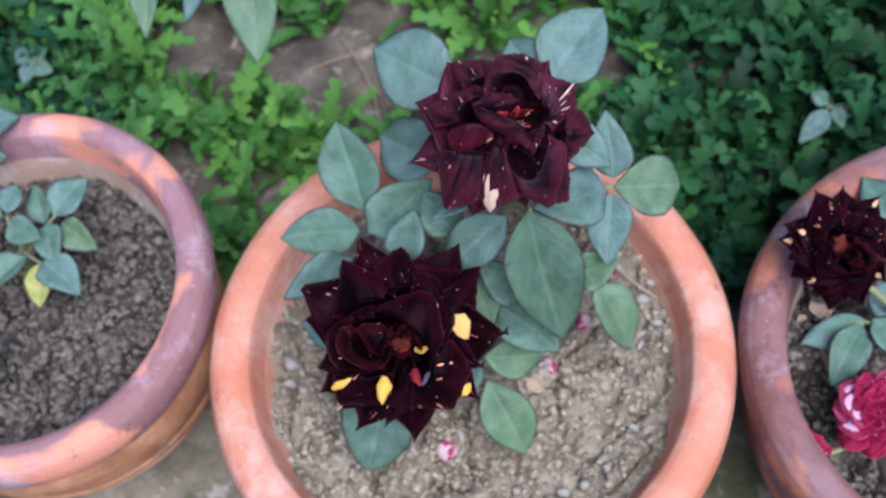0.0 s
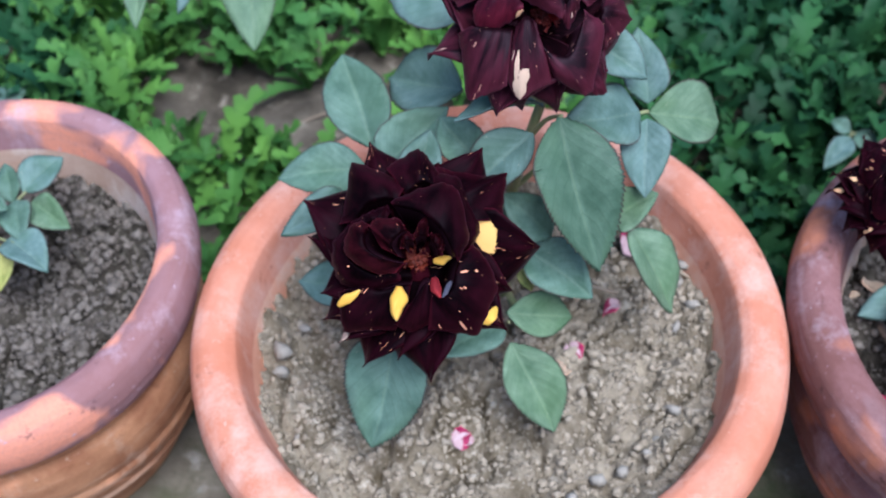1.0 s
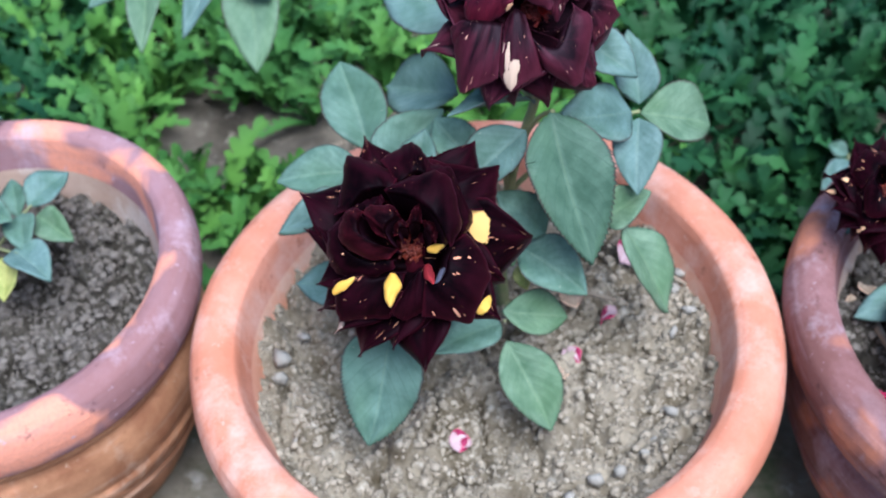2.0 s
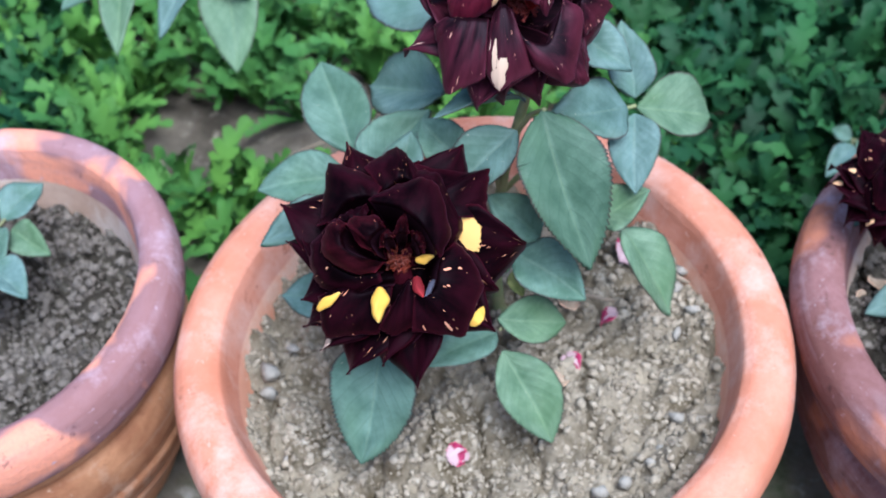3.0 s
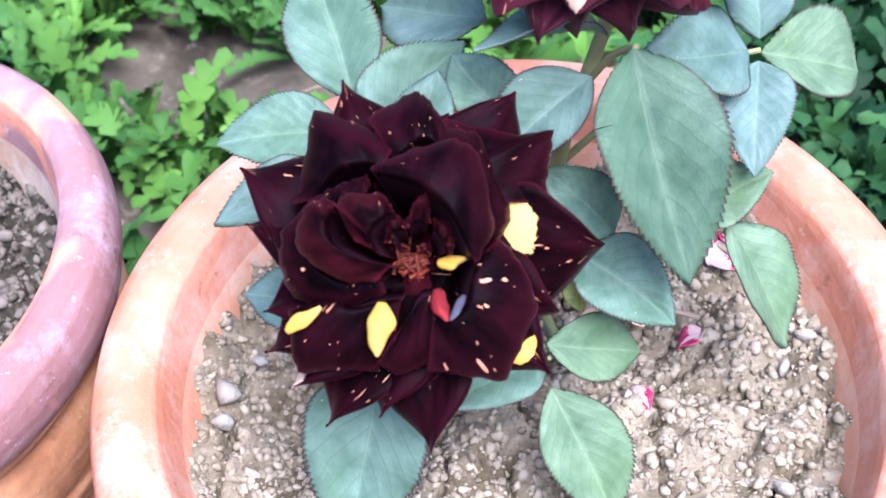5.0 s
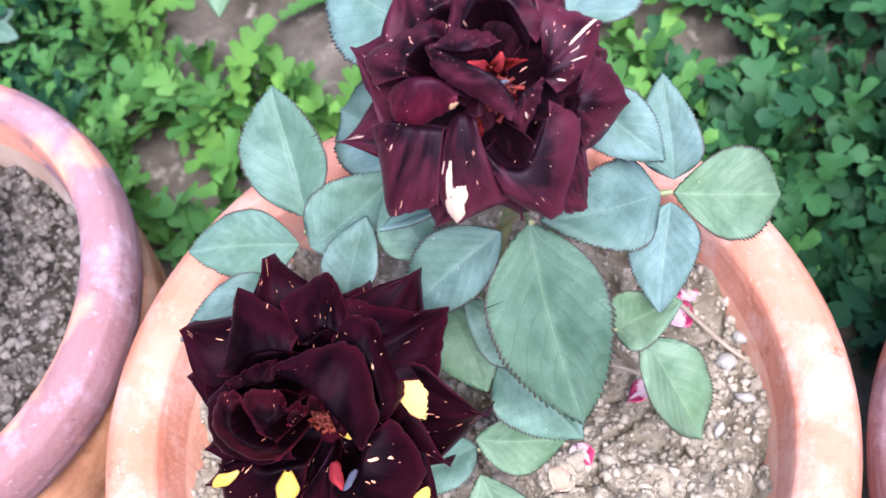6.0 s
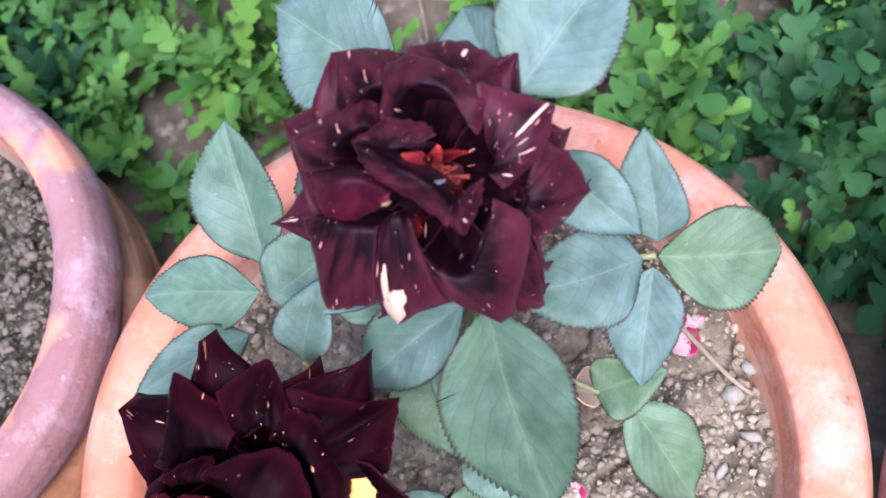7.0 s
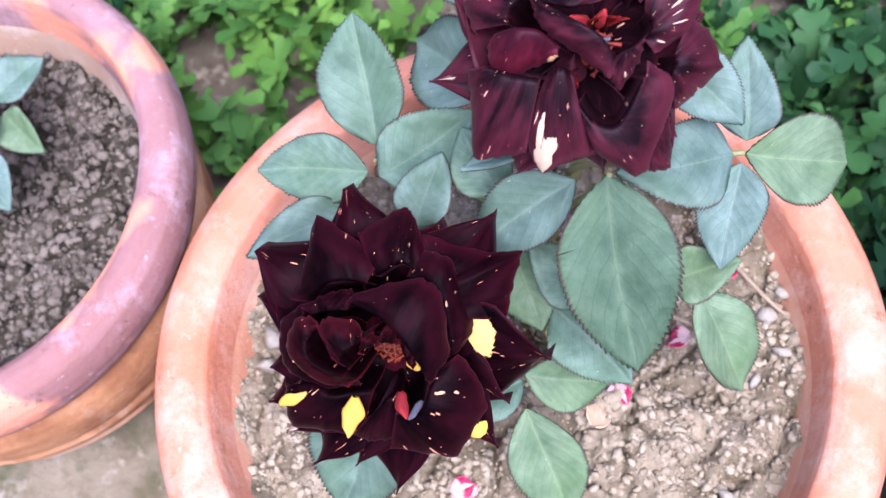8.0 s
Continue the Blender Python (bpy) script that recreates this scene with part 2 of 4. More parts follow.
leaf_teal = leaf_material("leaf_teal", (0.083, 0.140, 0.109), (0.126, 0.197, 0.154))
leaf_pale = leaf_material("leaf_pale", (0.096, 0.156, 0.140), (0.139, 0.206, 0.188))
leaf_green = leaf_material("leaf_green", (0.099, 0.160, 0.096), (0.146, 0.212, 0.131))
leaf_deep = leaf_material("leaf_deep", (0.075, 0.124, 0.107), (0.112, 0.172, 0.154))
leaf_large = leaf_material("leaf_large", (0.053, 0.098, 0.064), (0.086, 0.139, 0.092))
leaf_yellow = leaf_material("leaf_yellow", (0.28, 0.29, 0.08), (0.38, 0.36, 0.12))


def plain_material(name, a, b, scale, rough=0.6, bump=0.3):
    m = Mat(name, rough, 0.35)
    v = m.coords()
    m.color(m.mix(m.ramp(m.noise(v, scale, 4, 0.6), 0.3, 0.7), a, b))
    m.bump(m.noise(v, scale * 4, 3), bump, 0.0008)
    return m.m


stem_mat = plain_material("stem", (0.16, 0.20, 0.08), (0.24, 0.22, 0.11), 120)
bark_mat = plain_material("bark", (0.20, 0.15, 0.10), (0.30, 0.24, 0.17), 90)
stamen_mat = plain_material("stamen", (0.040, 0.005, 0.002), (0.190, 0.024, 0.008), 300)
stamen_red = plain_material("stamen_red", (0.05, 0.005, 0.004), (0.21, 0.019, 0.012), 300)
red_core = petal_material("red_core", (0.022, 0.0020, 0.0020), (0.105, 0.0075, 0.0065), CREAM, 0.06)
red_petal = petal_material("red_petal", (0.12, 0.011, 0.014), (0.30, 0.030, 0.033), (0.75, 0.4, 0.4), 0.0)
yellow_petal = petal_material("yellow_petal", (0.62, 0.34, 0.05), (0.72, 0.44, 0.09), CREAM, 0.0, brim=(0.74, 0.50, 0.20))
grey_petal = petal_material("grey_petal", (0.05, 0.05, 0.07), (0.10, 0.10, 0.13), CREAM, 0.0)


def weed_material(name, a, b, c):
    m = Mat(name, 0.6, 0.14)
    geo = m.node("ShaderNodeNewGeometry")
    v = m.coords()
    base = m.mix(geo.outputs["Random Per Island"], a, b)
    base = m.mix(m.ramp(m.noise(v, 7, 3, 0.6), 0.42, 0.66), base, c)
    base = m.mix(m.math("MULTIPLY", m.noise(v, 110, 3), 0.3), base, a)
    m.color(base)
    m.bump(m.noise(v, 300, 3), 0.3, 0.001)
    return m.m


weed_fresh = weed_material("weed_fresh", (0.030, 0.092, 0.016), (0.132, 0.275, 0.046), (0.052, 0.138, 0.036))
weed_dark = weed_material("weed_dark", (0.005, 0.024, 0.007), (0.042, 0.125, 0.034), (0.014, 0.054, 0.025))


# ---- builders ----
def mesh_of(name, verts, faces, material, uvs=None, smooth=True):
    me = bpy.data.meshes.new(name)
    me.from_pydata([tuple(map(float, v)) for v in verts], [], faces)
    if uvs is not None:
        layer = me.uv_layers.new(name="uv")
        idx = np.empty(len(me.loops), dtype=np.int32)
        me.loops.foreach_get("vertex_index", idx)
        layer.data.foreach_set("uv", np.asarray(uvs, dtype=np.float32)[idx].ravel())
    if smooth:
        me.polygons.foreach_set("use_smooth", np.ones(len(me.polygons), dtype=bool))
    me.materials.append(material)
    me.update()
    return me


def part(name, me, parent, m=None, label=""):
    ob = new(name, me)
    ob.parent = parent
    if m is not None:
        ob.matrix_local = m
    return tagged(ob, label)


def lathe(profile, n=96, wobble=0.0, seed=0):
    rng = np.random.default_rng(seed)
    ph = rng.uniform(0, 6.28, 4)
    verts, faces = [], []
    for r, z in profile:
        for i in range(n):
            a = 2 * math.pi * i / n
            k = 1 + wobble * (math.sin(2 * a + ph[0]) + 0.6 * math.sin(3 * a + ph[1]) + 0.3 * math.sin(9 * a + ph[2] + 40 * z))
            verts.append((r * k * math.cos(a), r * k * math.sin(a), z + wobble * 0.05 * math.sin(3 * a + ph[3])))
    for j in range(len(profile) - 1):
        for i in range(n):
            faces.append((j * n + i, j * n + (i + 1) % n, (j + 1) * n + (i + 1) % n, (j + 1) * n + i))
    return verts, faces


def tube(points, radii, sides=8):
    """A tube along smoothed points."""
    pts = [Vector(p) for p in points]
    path, rad = [], []
    for i in range(len(pts) - 1):
        p0, p1, p2, p3 = pts[max(i - 1, 0)], pts[i], pts[i + 1], pts[min(i + 2, len(pts) - 1)]
        for k in range(6):
            t = k / 6
            path.append(0.5 * ((2 * p1) + (p2 - p0) * t + (2 * p0 - 5 * p1 + 4 * p2 - p3) * t * t + (3 * p1 - p0 - 3 * p2 + p3) * t ** 3))
            rad.append(radii[i] * (1 - t) + radii[i + 1] * t)
    path.append(pts[-1])
    rad.append(radii[-1])
    verts, faces = [], []
    for i, p in enumerate(path):
        d = (path[min(i + 1, len(path) - 1)] - path[max(i - 1, 0)]).normalized()
        side = d.cross(Vector((0.31, 0.2, 0.93)))
        side = side.normalized() if side.length > 1e-4 else Vector((1, 0, 0))
        up = side.cross(d)
        for k in range(sides):
            a = 2 * math.pi * k / sides
            verts.append(p + rad[i] * (math.cos(a) * side + math.sin(a) * up))
    for i in range(len(path) - 1):
        for k in range(sides):
            faces.append((i * sides + k, i * sides + (k + 1) % sides, (i + 1) * sides + (k + 1) % sides, (i + 1) * sides + k))
    faces.append(tuple(range(sides))[::-1])
    faces.append(tuple(range((len(path) - 1) * sides, len(path) * sides)))
    return verts, faces


def thicken(grid, uv, thick, along_normal=True):
    """Two skins and a rim from a grid of points (rows, columns, 3)."""
    a, b = grid.shape[:2]
    du = np.gradient(grid, axis=1)
    dv = np.gradient(grid, axis=0)
    nrm = np.cross(dv, du)
    ln = np.linalg.norm(nrm, axis=2, keepdims=True)
    nrm = np.where(ln > 1e-12, nrm / np.maximum(ln, 1e-12), np.array([0, 0, 1.0]))
    top, bottom = grid, grid + nrm * thick
    verts = np.concatenate([top.reshape(-1, 3), bottom.reshape(-1, 3)])
    n = a * b
    faces = []
    for i in range(a - 1):
        for j in range(b - 1):
            p, q, r, s = i * b + j, i * b + j + 1, (i + 1) * b + j + 1, (i + 1) * b + j
            faces += [(p, q, r, s), (n + s, n + r, n + q, n + p)]
    edge = [(0, j) for j in range(b)] + [(i, b - 1) for i in range(1, a)] + [(a - 1, j) for j in range(b - 2, -1, -1)] + [(i, 0) for i in range(a - 2, 0, -1)]
    ids = [i * b + j for i, j in edge]
    for k in range(len(ids)):
        p, q = ids[k], ids[(k + 1) % len(ids)]
        faces.append((q, p, n + p, n + q))
    return verts, faces, np.concatenate([uv.reshape(-1, 2)] * 2)


def petal(reach, half, base, lift, droop=0.1, cup=0.3, roll=0.25, tip=1.1, wrap=0.35, skew=0.0, shoulder=0.6, seed=0, material=None, rows=15, cols=13):
    """A petal that grows outwards along x from the flower's axis; lengths in metres, the rest as shares of the half width."""
    rng = np.random.default_rng(seed)
    ph = rng.uniform(0, 6.28, 6)
    t = np.linspace(0, 1, rows)[:, None] ** 0.85
    u = np.linspace(-1, 1, cols)[None, :]
    r0 = reach * 0.10
    steep = float(np.clip((lift / reach - 0.35) * 1.6, 0, 1))
    r = r0 + (reach - r0) * t ** (1 - 0.5 * steep) + 0 * u
    grow = np.sin(np.pi / 2 * np.clip(t / (shoulder * 0.8), 0, 1)) ** 0.75
    s = np.clip((t - shoulder) / (1 - shoulder), 0, 1)
    w = half * (0.16 + 0.84 * grow) * np.maximum(1 - s, 0.0) ** (tip * (0.55 + 0.45 * s)) + half * 0.012
    y = u * w + skew * half * t ** 2
    # the outline is uneven and a little nicked
    y = y * (1 + 0.035 * np.sin(9 * t + ph[0]) + 0.025 * np.sin(23 * t + ph[1]))
    z = base + lift * ((1 - steep) * np.sin(np.pi / 2 * np.clip(t * 1.15, 0, 1)) + steep * t ** 1.5) - droop * half * np.clip(t - 0.42, 0, 1) ** 2 * 3.4
    z = z + cup * half * u ** 2 * (1 - 0.6 * t) - roll * half * np.abs(u) ** 4 * t ** 1.5
    z = z - roll * half * np.clip(t - 0.72, 0, 1) ** 2 * 9
    z = z + 0.07 * half * np.sin(3.1 * u + ph[2] + 2 * t) * t + 0.04 * half * np.sin(7 * u + ph[3] + 5 * t) * t
    z = z + (0.20 + 0.40 * rng.uniform()) * half * u * t ** 0.8
    ang = wrap * y / np.maximum(r, 0.28 * reach)
    gx = r * np.cos(ang)
    gy = (1 - wrap) * y + r * np.sin(ang)
    grid = np.stack([gx + 0 * u, gy, z + 0 * gx], axis=2)
    uv = np.stack([0.5 + 0.5 * u + 0 * t, t + 0 * u], axis=2)
    verts, faces, uvs = thicken(grid, uv, -0.00035)
    return mesh_of("petal", verts, faces, material, uvs)


def soft_curve(points, count, corner):
    """A curve through a few points; corner: from 0, round, to 1, straight from point to point."""
    pts = np.array(points, float)
    n = len(pts)
    ext = np.vstack([2 * pts[0] - pts[1], pts, 2 * pts[-1] - pts[-2]])
    q = np.linspace(0, n - 1, count)
    k = np.minimum(q.astype(int), n - 2)
    f = (q - k)[:, None]
    a, b, c, d = ext[k], ext[k + 1], ext[k + 2], ext[k + 3]
    curve = 0.5 * (2 * b + (c - a) * f + (2 * a - 5 * b + 4 * c - d) * f ** 2 + (3 * b - a - 3 * c + d) * f ** 3)
    return (1 - corner) * curve + corner * (b + (c - b) * f)


def recurved_petal(crest, rim, root, unit, seed=0, material=None):
    """A petal that climbs steeply from its root to a crest and rolls outwards and down from there to its rim."""
    rng = np.random.default_rng(seed)
    cols, climb, fall = 33, 11, 13
    u = np.linspace(0, 1, cols)
    top, edge = soft_curve(crest, cols, 0.1), soft_curve(rim, cols, 0.72)
    foot = np.array(root[0], float) + (np.array(root[1], float) - np.array(root[0], float)) * u[:, None]
    ph = rng.uniform(0, 6.28, 6)
    wave = 3.0 * np.sin(9 * u + ph[0]) + 1.6 * np.sin(23 * u + ph[1])
    edge[:, 2] += wave
    top[:, 2] += 0.5 * wave
    # the rim is a little nicked and its edge curls back
    away = edge - top
    away[:, 2] = 0
    away /= np.maximum(np.linalg.norm(away, axis=1, keepdims=True), 1e-6)
    edge += away * (1.6 * np.sin(41 * u + ph[2]) + 1.2 * np.sin(67 * u + ph[3]))[:, None]
    grid = []
    for t in np.linspace(0, 1, climb)[:-1]:
        row = foot + (top - foot) * t ** 0.42
        row[:, 2] = foot[:, 2] + (top[:, 2] - foot[:, 2]) * t ** 2.2
        grid.append(row)
    for w in np.linspace(0, 1, fall):
        row = top + (edge - top) * w
        row[:, 2] = top[:, 2] + (edge[:, 2] - top[:, 2]) * w ** 1.8 - 20.0 * max(0.0, (w - 0.66) / 0.34) ** 2 * np.sin(np.pi * u) ** 0.5
        row[:, 2] += (2.4 * np.sin(8 * u + ph[4] + 3 * w) + 1.4 * np.sin(19 * u + ph[5] + 5 * w)) * math.sin(math.pi * w)
        grid.append(row)
    last = grid[-1] + away * 1.5
    last[:, 2] -= 5.0
    grid.append(last)
    v = np.concatenate([np.linspace(0, 0.42, climb)[:-1], np.linspace(0.42, 0.985, fall), [1.0]])
    uv = np.stack(np.meshgrid(u, v), axis=2)
    verts, faces, uvs = thicken(np.array(grid) * unit, uv, 0.0003)
    return mesh_of("petal", verts, faces, material, uvs)


def fold_in(head, folds, unit, turn, seed):
    """folds: crest points, rim points, root line, material."""
    for k, (crest, rim, root, material) in enumerate(folds):
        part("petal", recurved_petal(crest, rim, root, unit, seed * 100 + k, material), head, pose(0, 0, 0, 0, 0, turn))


def petaloid(head, a, b, width, material, unit, label, bow=0.25, seed=0):
    """A narrow stunted petal from a to b, in units of its flower."""
    rng = np.random.default_rng(seed)
    a, b = np.array(a, float), np.array(b, float)
    way = b - a
    side = np.cross((0, 0, 1), way)
    side /= np.linalg.norm(side)
    t, u = np.linspace(0, 1, 15)[:, None], np.linspace(-1, 1, 9)[None, :]
    half = width / 2 * np.sin(np.pi * np.clip(t, 0.02, 0.995) ** 0.72) ** 0.8 * (1 + 0.10 * np.sin(13 * t + rng.uniform(0, 6)))
    grid = a + way * t[..., None] + side * (half * u + 0.06 * width * np.sin(7 * t + rng.uniform(0, 6)))[..., None]
    grid[..., 2] += bow * width * np.sin(np.pi * t) - 0.22 * width * u ** 2
    uv = np.stack([0.5 + 0.5 * u + 0 * t, t + 0 * u], axis=2)
    verts, faces, uvs = thicken(grid * unit, uv, 0.0003)
    part("petaloid", mesh_of("petaloid", verts, faces, material, uvs), head, label=label)


def leaflet(length, width, fold=0.18, curl=0.15, teeth=26, ovate=0.42, seed=0, material=None, twist=0.0):
    """A serrated leaflet along x from its base, its upper face towards z."""
    rng = np.random.default_rng(seed)
    rows, cols = teeth * 2 + 1, 9
    t = np.linspace(0, 1, rows)
    rise = np.sin(np.pi / 2 * np.clip(t / ovate, 0, 1)) ** 0.72
    s = np.clip((t - ovate) / (1 - ovate), 0, 1)
    drop = (1 - s ** 2.3) * (1 - 0.10 * s)
    body = np.where(t < ovate, rise, drop)
    half = width / 2 * np.maximum(body, 0.0) + 0.0002
    saw = np.where(np.arange(rows) % 2 == 1, 1.0, 0.0)
    u = np.linspace(-1, 1, cols)
    u = np.sign(u) * np.abs(u) ** 1.5
    x = np.empty((rows, cols))
    y = np.empty((rows, cols))
    jag = rng.uniform(0.6, 1.25, (rows, 2))
    for k, uu in enumerate(u):
        e = max(0.0, (abs(uu) - 0.74) / 0.26)
        side = 0 if uu < 0 else 1
        y[:, k] = uu * half * (1 + e * 0.055 * saw * jag[:, side])
        x[:, k] = t * length + e * saw * 0.017 * length * jag[:, side] - 0.05 * length * abs(uu) * np.sin(np.pi * t)
    ph = rng.uniform(0, 6.28, 3)
    uu, tt = np.meshgrid(u, t)
    z = fold * np.abs(y) - curl * length * (tt - 0.35) ** 2 + 0.018 * length * np.sin(7 * tt + ph[0]) * np.abs(uu) + 0.012 * length * np.sin(15 * tt + ph[1]) * uu ** 2
    z = z - 0.06 * width * np.abs(uu) ** 3 + twist * y * tt
    grid = np.stack([x, y + 0.03 * length * np.sin(3 * tt + ph[2]), z], axis=2)
    uv = np.stack([0.5 + 0.5 * uu, tt], axis=2)
    verts, faces, uvs = thicken(grid, uv, -0.00035)
    return mesh_of("leaflet", verts, faces, material, uvs)


def along(base, tip, up):
    """The pose at base whose x axis points to tip and whose z axis leans to up."""
    b, x = Vector(base), (Vector(tip) - Vector(base)).normalized()
    y = Vector(up).cross(x).normalized()
    z = x.cross(y)
    return Matrix.Translation(b) @ Matrix((x, y, z)).transposed().to_4x4()


def facing(at, normal, turn=0.0):
    n = Vector(normal).normalized()
    x = (Vector((1, 0, 0)) - n * n.x).normalized()
    y = n.cross(x)
    return Matrix.Translation(at) @ Matrix((x, y, n)).transposed().to_4x4() @ pose(0, 0, 0, 0, 0, turn)


def stamen_tuft(size, material, count=70, seed=0):
    """Crumpled filaments with small anthers."""
    rng = np.random.default_rng(seed)
    verts, faces = [], []
    for _ in range(count):
        a, l = rng.uniform(0, 6.28), rng.uniform(0.05, 1.0) ** 0.8
        d = Vector((math.cos(a) * l, math.sin(a) * l, 0.0)) * size
        h = size * rng.uniform(0.05, 0.55)
        mid = d * rng.uniform(0.3, 0.9) + Vector((rng.normal(), rng.normal(), 0)) * size * 0.30 + Vector((0, 0, h * rng.uniform(0.8, 1.4)))
        end = d + Vector((rng.normal(), rng.normal(), 0)) * size * 0.34 + Vector((0, 0, h * rng.uniform(0.5, 1.1)))
        k = rng.uniform(0.7, 1.5)
        v, f = tube([(0, 0, -size * 0.5), mid, end], [size * 0.05 * k, size * 0.06 * k, size * 0.12 * k], 6)
        n = len(verts)
        verts += v
        faces += [tuple(n + q for q in g) for g in f]
    return mesh_of("stamen_tuft", verts, faces, material)


def cup_mesh(size, material):
    """The green hip and sepals below a flower."""
    verts, faces = lathe([(0.05 * size, -1.02 * size), (0.12 * size, -0.97 * size), (0.17 * size, -0.84 * size), (0.16 * size, -0.70 * size), (0.26 * size, -0.60 * size), (0.02 * size, -0.56 * size)], 20)
    for k in range(5):
        a = 2 * math.pi * k / 5
        m = pose(0, 0, -0.64 * size, 0, 0, math.degrees(a))
        n = len(verts)
        for i in range(7):
            s = i / 6
            w = 0.11 * size * (1 - s) ** 0.7 + 0.004 * size
            for side in (-1, 1):
                verts.append(m @ Vector((0.14 * size + s * 0.55 * size, side * w, 0.02 * size - 0.35 * size * s * s)))
        for i in range(6):
            faces.append((n + 2 * i, n + 2 * i + 1, n + 2 * i + 3, n + 2 * i + 2))
    return mesh_of("bloom", verts, faces, material)


def bloom(parent, at, normal, turn, rows, unit, label, tuft, tuft_size, seed=0, sink=0, middle=(0, 0, -58)):
    """rows: angle, reach, half width, base, lift, droop, cup, roll, tip, wrap, skew, material; lengths in units."""
    head = part("bloom", cup_mesh(unit * 190, stem_mat), parent, parent.matrix_basis.inverted() @ facing(at, normal, turn), label)
    for k, (ang, reach, half, base, lift, droop, cup, roll, tip, wrap, skew, material) in enumerate(rows):
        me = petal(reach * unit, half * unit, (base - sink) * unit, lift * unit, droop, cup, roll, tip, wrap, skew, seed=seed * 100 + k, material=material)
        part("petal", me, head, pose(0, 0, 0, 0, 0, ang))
    v, f = lathe([(70 * unit, -112 * unit), (58 * unit, -98 * unit), (34 * unit, -86 * unit), (0.5 * unit, -82 * unit)], 18, 0.05, seed)
    part("heart", mesh_of("heart", v, f, rows[0][-1]), head)
    part("stamen_tuft", stamen_tuft(tuft_size * unit, tuft, seed=seed), head, Matrix.Translation(Vector(middle) * unit))
    return head


def leaf_group(parent, petiole, radii, leaves):
    """A compound leaf: its stalk, and leaflets given as base, tip, width, material and the way the upper face leans."""
    v, f = tube(petiole, radii, 7)
    stalk = part("leaf", mesh_of("leaf", v, f, stem_mat), parent, parent.matrix_basis.inverted())
    for k, (base, tip, width, material, up, curl) in enumerate(leaves):
        length = (Vector(tip) - Vector(base)).length
        me = leaflet(length, width * 0.95, 0.58 + 0.14 * math.sin(k * 2.1 + width * 900), curl, 34, 0.44 + 0.05 * math.sin(width * 3000), seed=int(width * 1e5) + k, material=material)
        part("leaflet", me, stalk, along(base, tip, up))
    return stalk


# ---- ground ----
LEDGE = 0.102
far = np.array([-400, -60, -12, -4, -1.6, 1.6, 4, 12, 60, 400], dtype=float)
gx = np.concatenate([far[:5], np.linspace(-1.2, 1.2, 130), far[5:]])
gy = np.concatenate([far[:5], np.linspace(-0.8, 1.5, 130), far[5:]])
gv = []
for y in gy:
    for x in gx:
        near = 1.0 if abs(x) < 1.25 and -0.85 < y < 1.55 else 0.0
        h = 0.012 * (noise.fractal(Vector((x * 11, y * 11, 1.0)), 1.0, 2.0, 5)) + 0.006 * noise.noise(Vector((x * 55, y * 55, 4)))
        gv.append((x, y, -0.022 + h * near))
gn = len(gx)
gf = [(j * gn + i, j * gn + i + 1, (j + 1) * gn + i + 1, (j + 1) * gn + i) for j in range(len(gy) - 1) for i in range(gn - 1)]
ground = tagged(new("ground", mesh_of("ground", gv, gf, earth)), "bare brown garden earth with small crumbs", "ground", kind="structure")

# paving under the pots: rough cast slabs end to end
random.seed(4)
pavement = tagged(new("pavement", None), "rough grey-brown concrete edging under the pots", "pavement", kind="structure")


def slab_mesh(w, d, h):
    bm = bmesh.new()
    bmesh.ops.create_cube(bm, size=1.0)
    bmesh.ops.scale(bm, vec=(w, d, h), verts=bm.verts)
    bmesh.ops.bevel(bm, geom=bm.edges[:], offset=0.006, segments=3, affect='EDGES')
    bmesh.ops.subdivide_edges(bm, edges=[e for e in bm.edges if e.calc_length() > 0.2], cuts=14, use_grid_fill=True)
    for v in bm.verts:
        v.co += Vector((0, 0, 0.0035)) * noise.fractal(Vector(v.co) * 22, 1.0, 2.0, 4)
    me = bpy.data.meshes.new("slab")
    bm.to_mesh(me)
    bm.free()
    me.materials.append(slab_stone)
    me.polygons.foreach_set("use_smooth", np.ones(len(me.polygons), dtype=bool))
    return me


slab = slab_mesh(0.596, 0.72, 0.06)
for k in range(-2, 3):
    part("slab", slab, pavement, pose(k * 0.6, LEDGE - 0.36 + 0.004 * (k % 2), -0.0325))

# ---- pots ----
POT = [(0.0, 0.001), (0.088, 0.0), (0.096, 0.004), (0.110, 0.028), (0.1180, 0.042), (0.1212, 0.0455), (0.1205, 0.0490), (0.1252, 0.0570), (0.1288, 0.0660), (0.1276, 0.0695), (0.1306, 0.0780), (0.1318, 0.092), (0.1300, 0.100),
       (0.1256, 0.1040), (0.1284, 0.1085), (0.1246, 0.1125), (0.1272, 0.1165), (0.1335, 0.1185), (0.1380, 0.1210), (0.1400, 0.1260),
       (0.1412, 0.1330), (0.1405, 0.139), (0.1380, 0.1455), (0.1335, 0.1490), (0.128, 0.1502), (0.122, 0.1495), (0.1178, 0.1470),
       (0.1162, 0.1425), (0.1152, 0.1380), (0.1128, 0.128), (0.1085, 0.110), (0.098, 0.06), (0.085, 0.02), (0.0, 0.018)]


def fine(profile, steps=3):
    out = []
    for (r, z), (q, w) in zip(profile, profile[1:]):
        out += [(r + (q - r) * i / steps, z + (w - z) * i / steps) for i in range(steps)]
    return out + [profile[-1]]


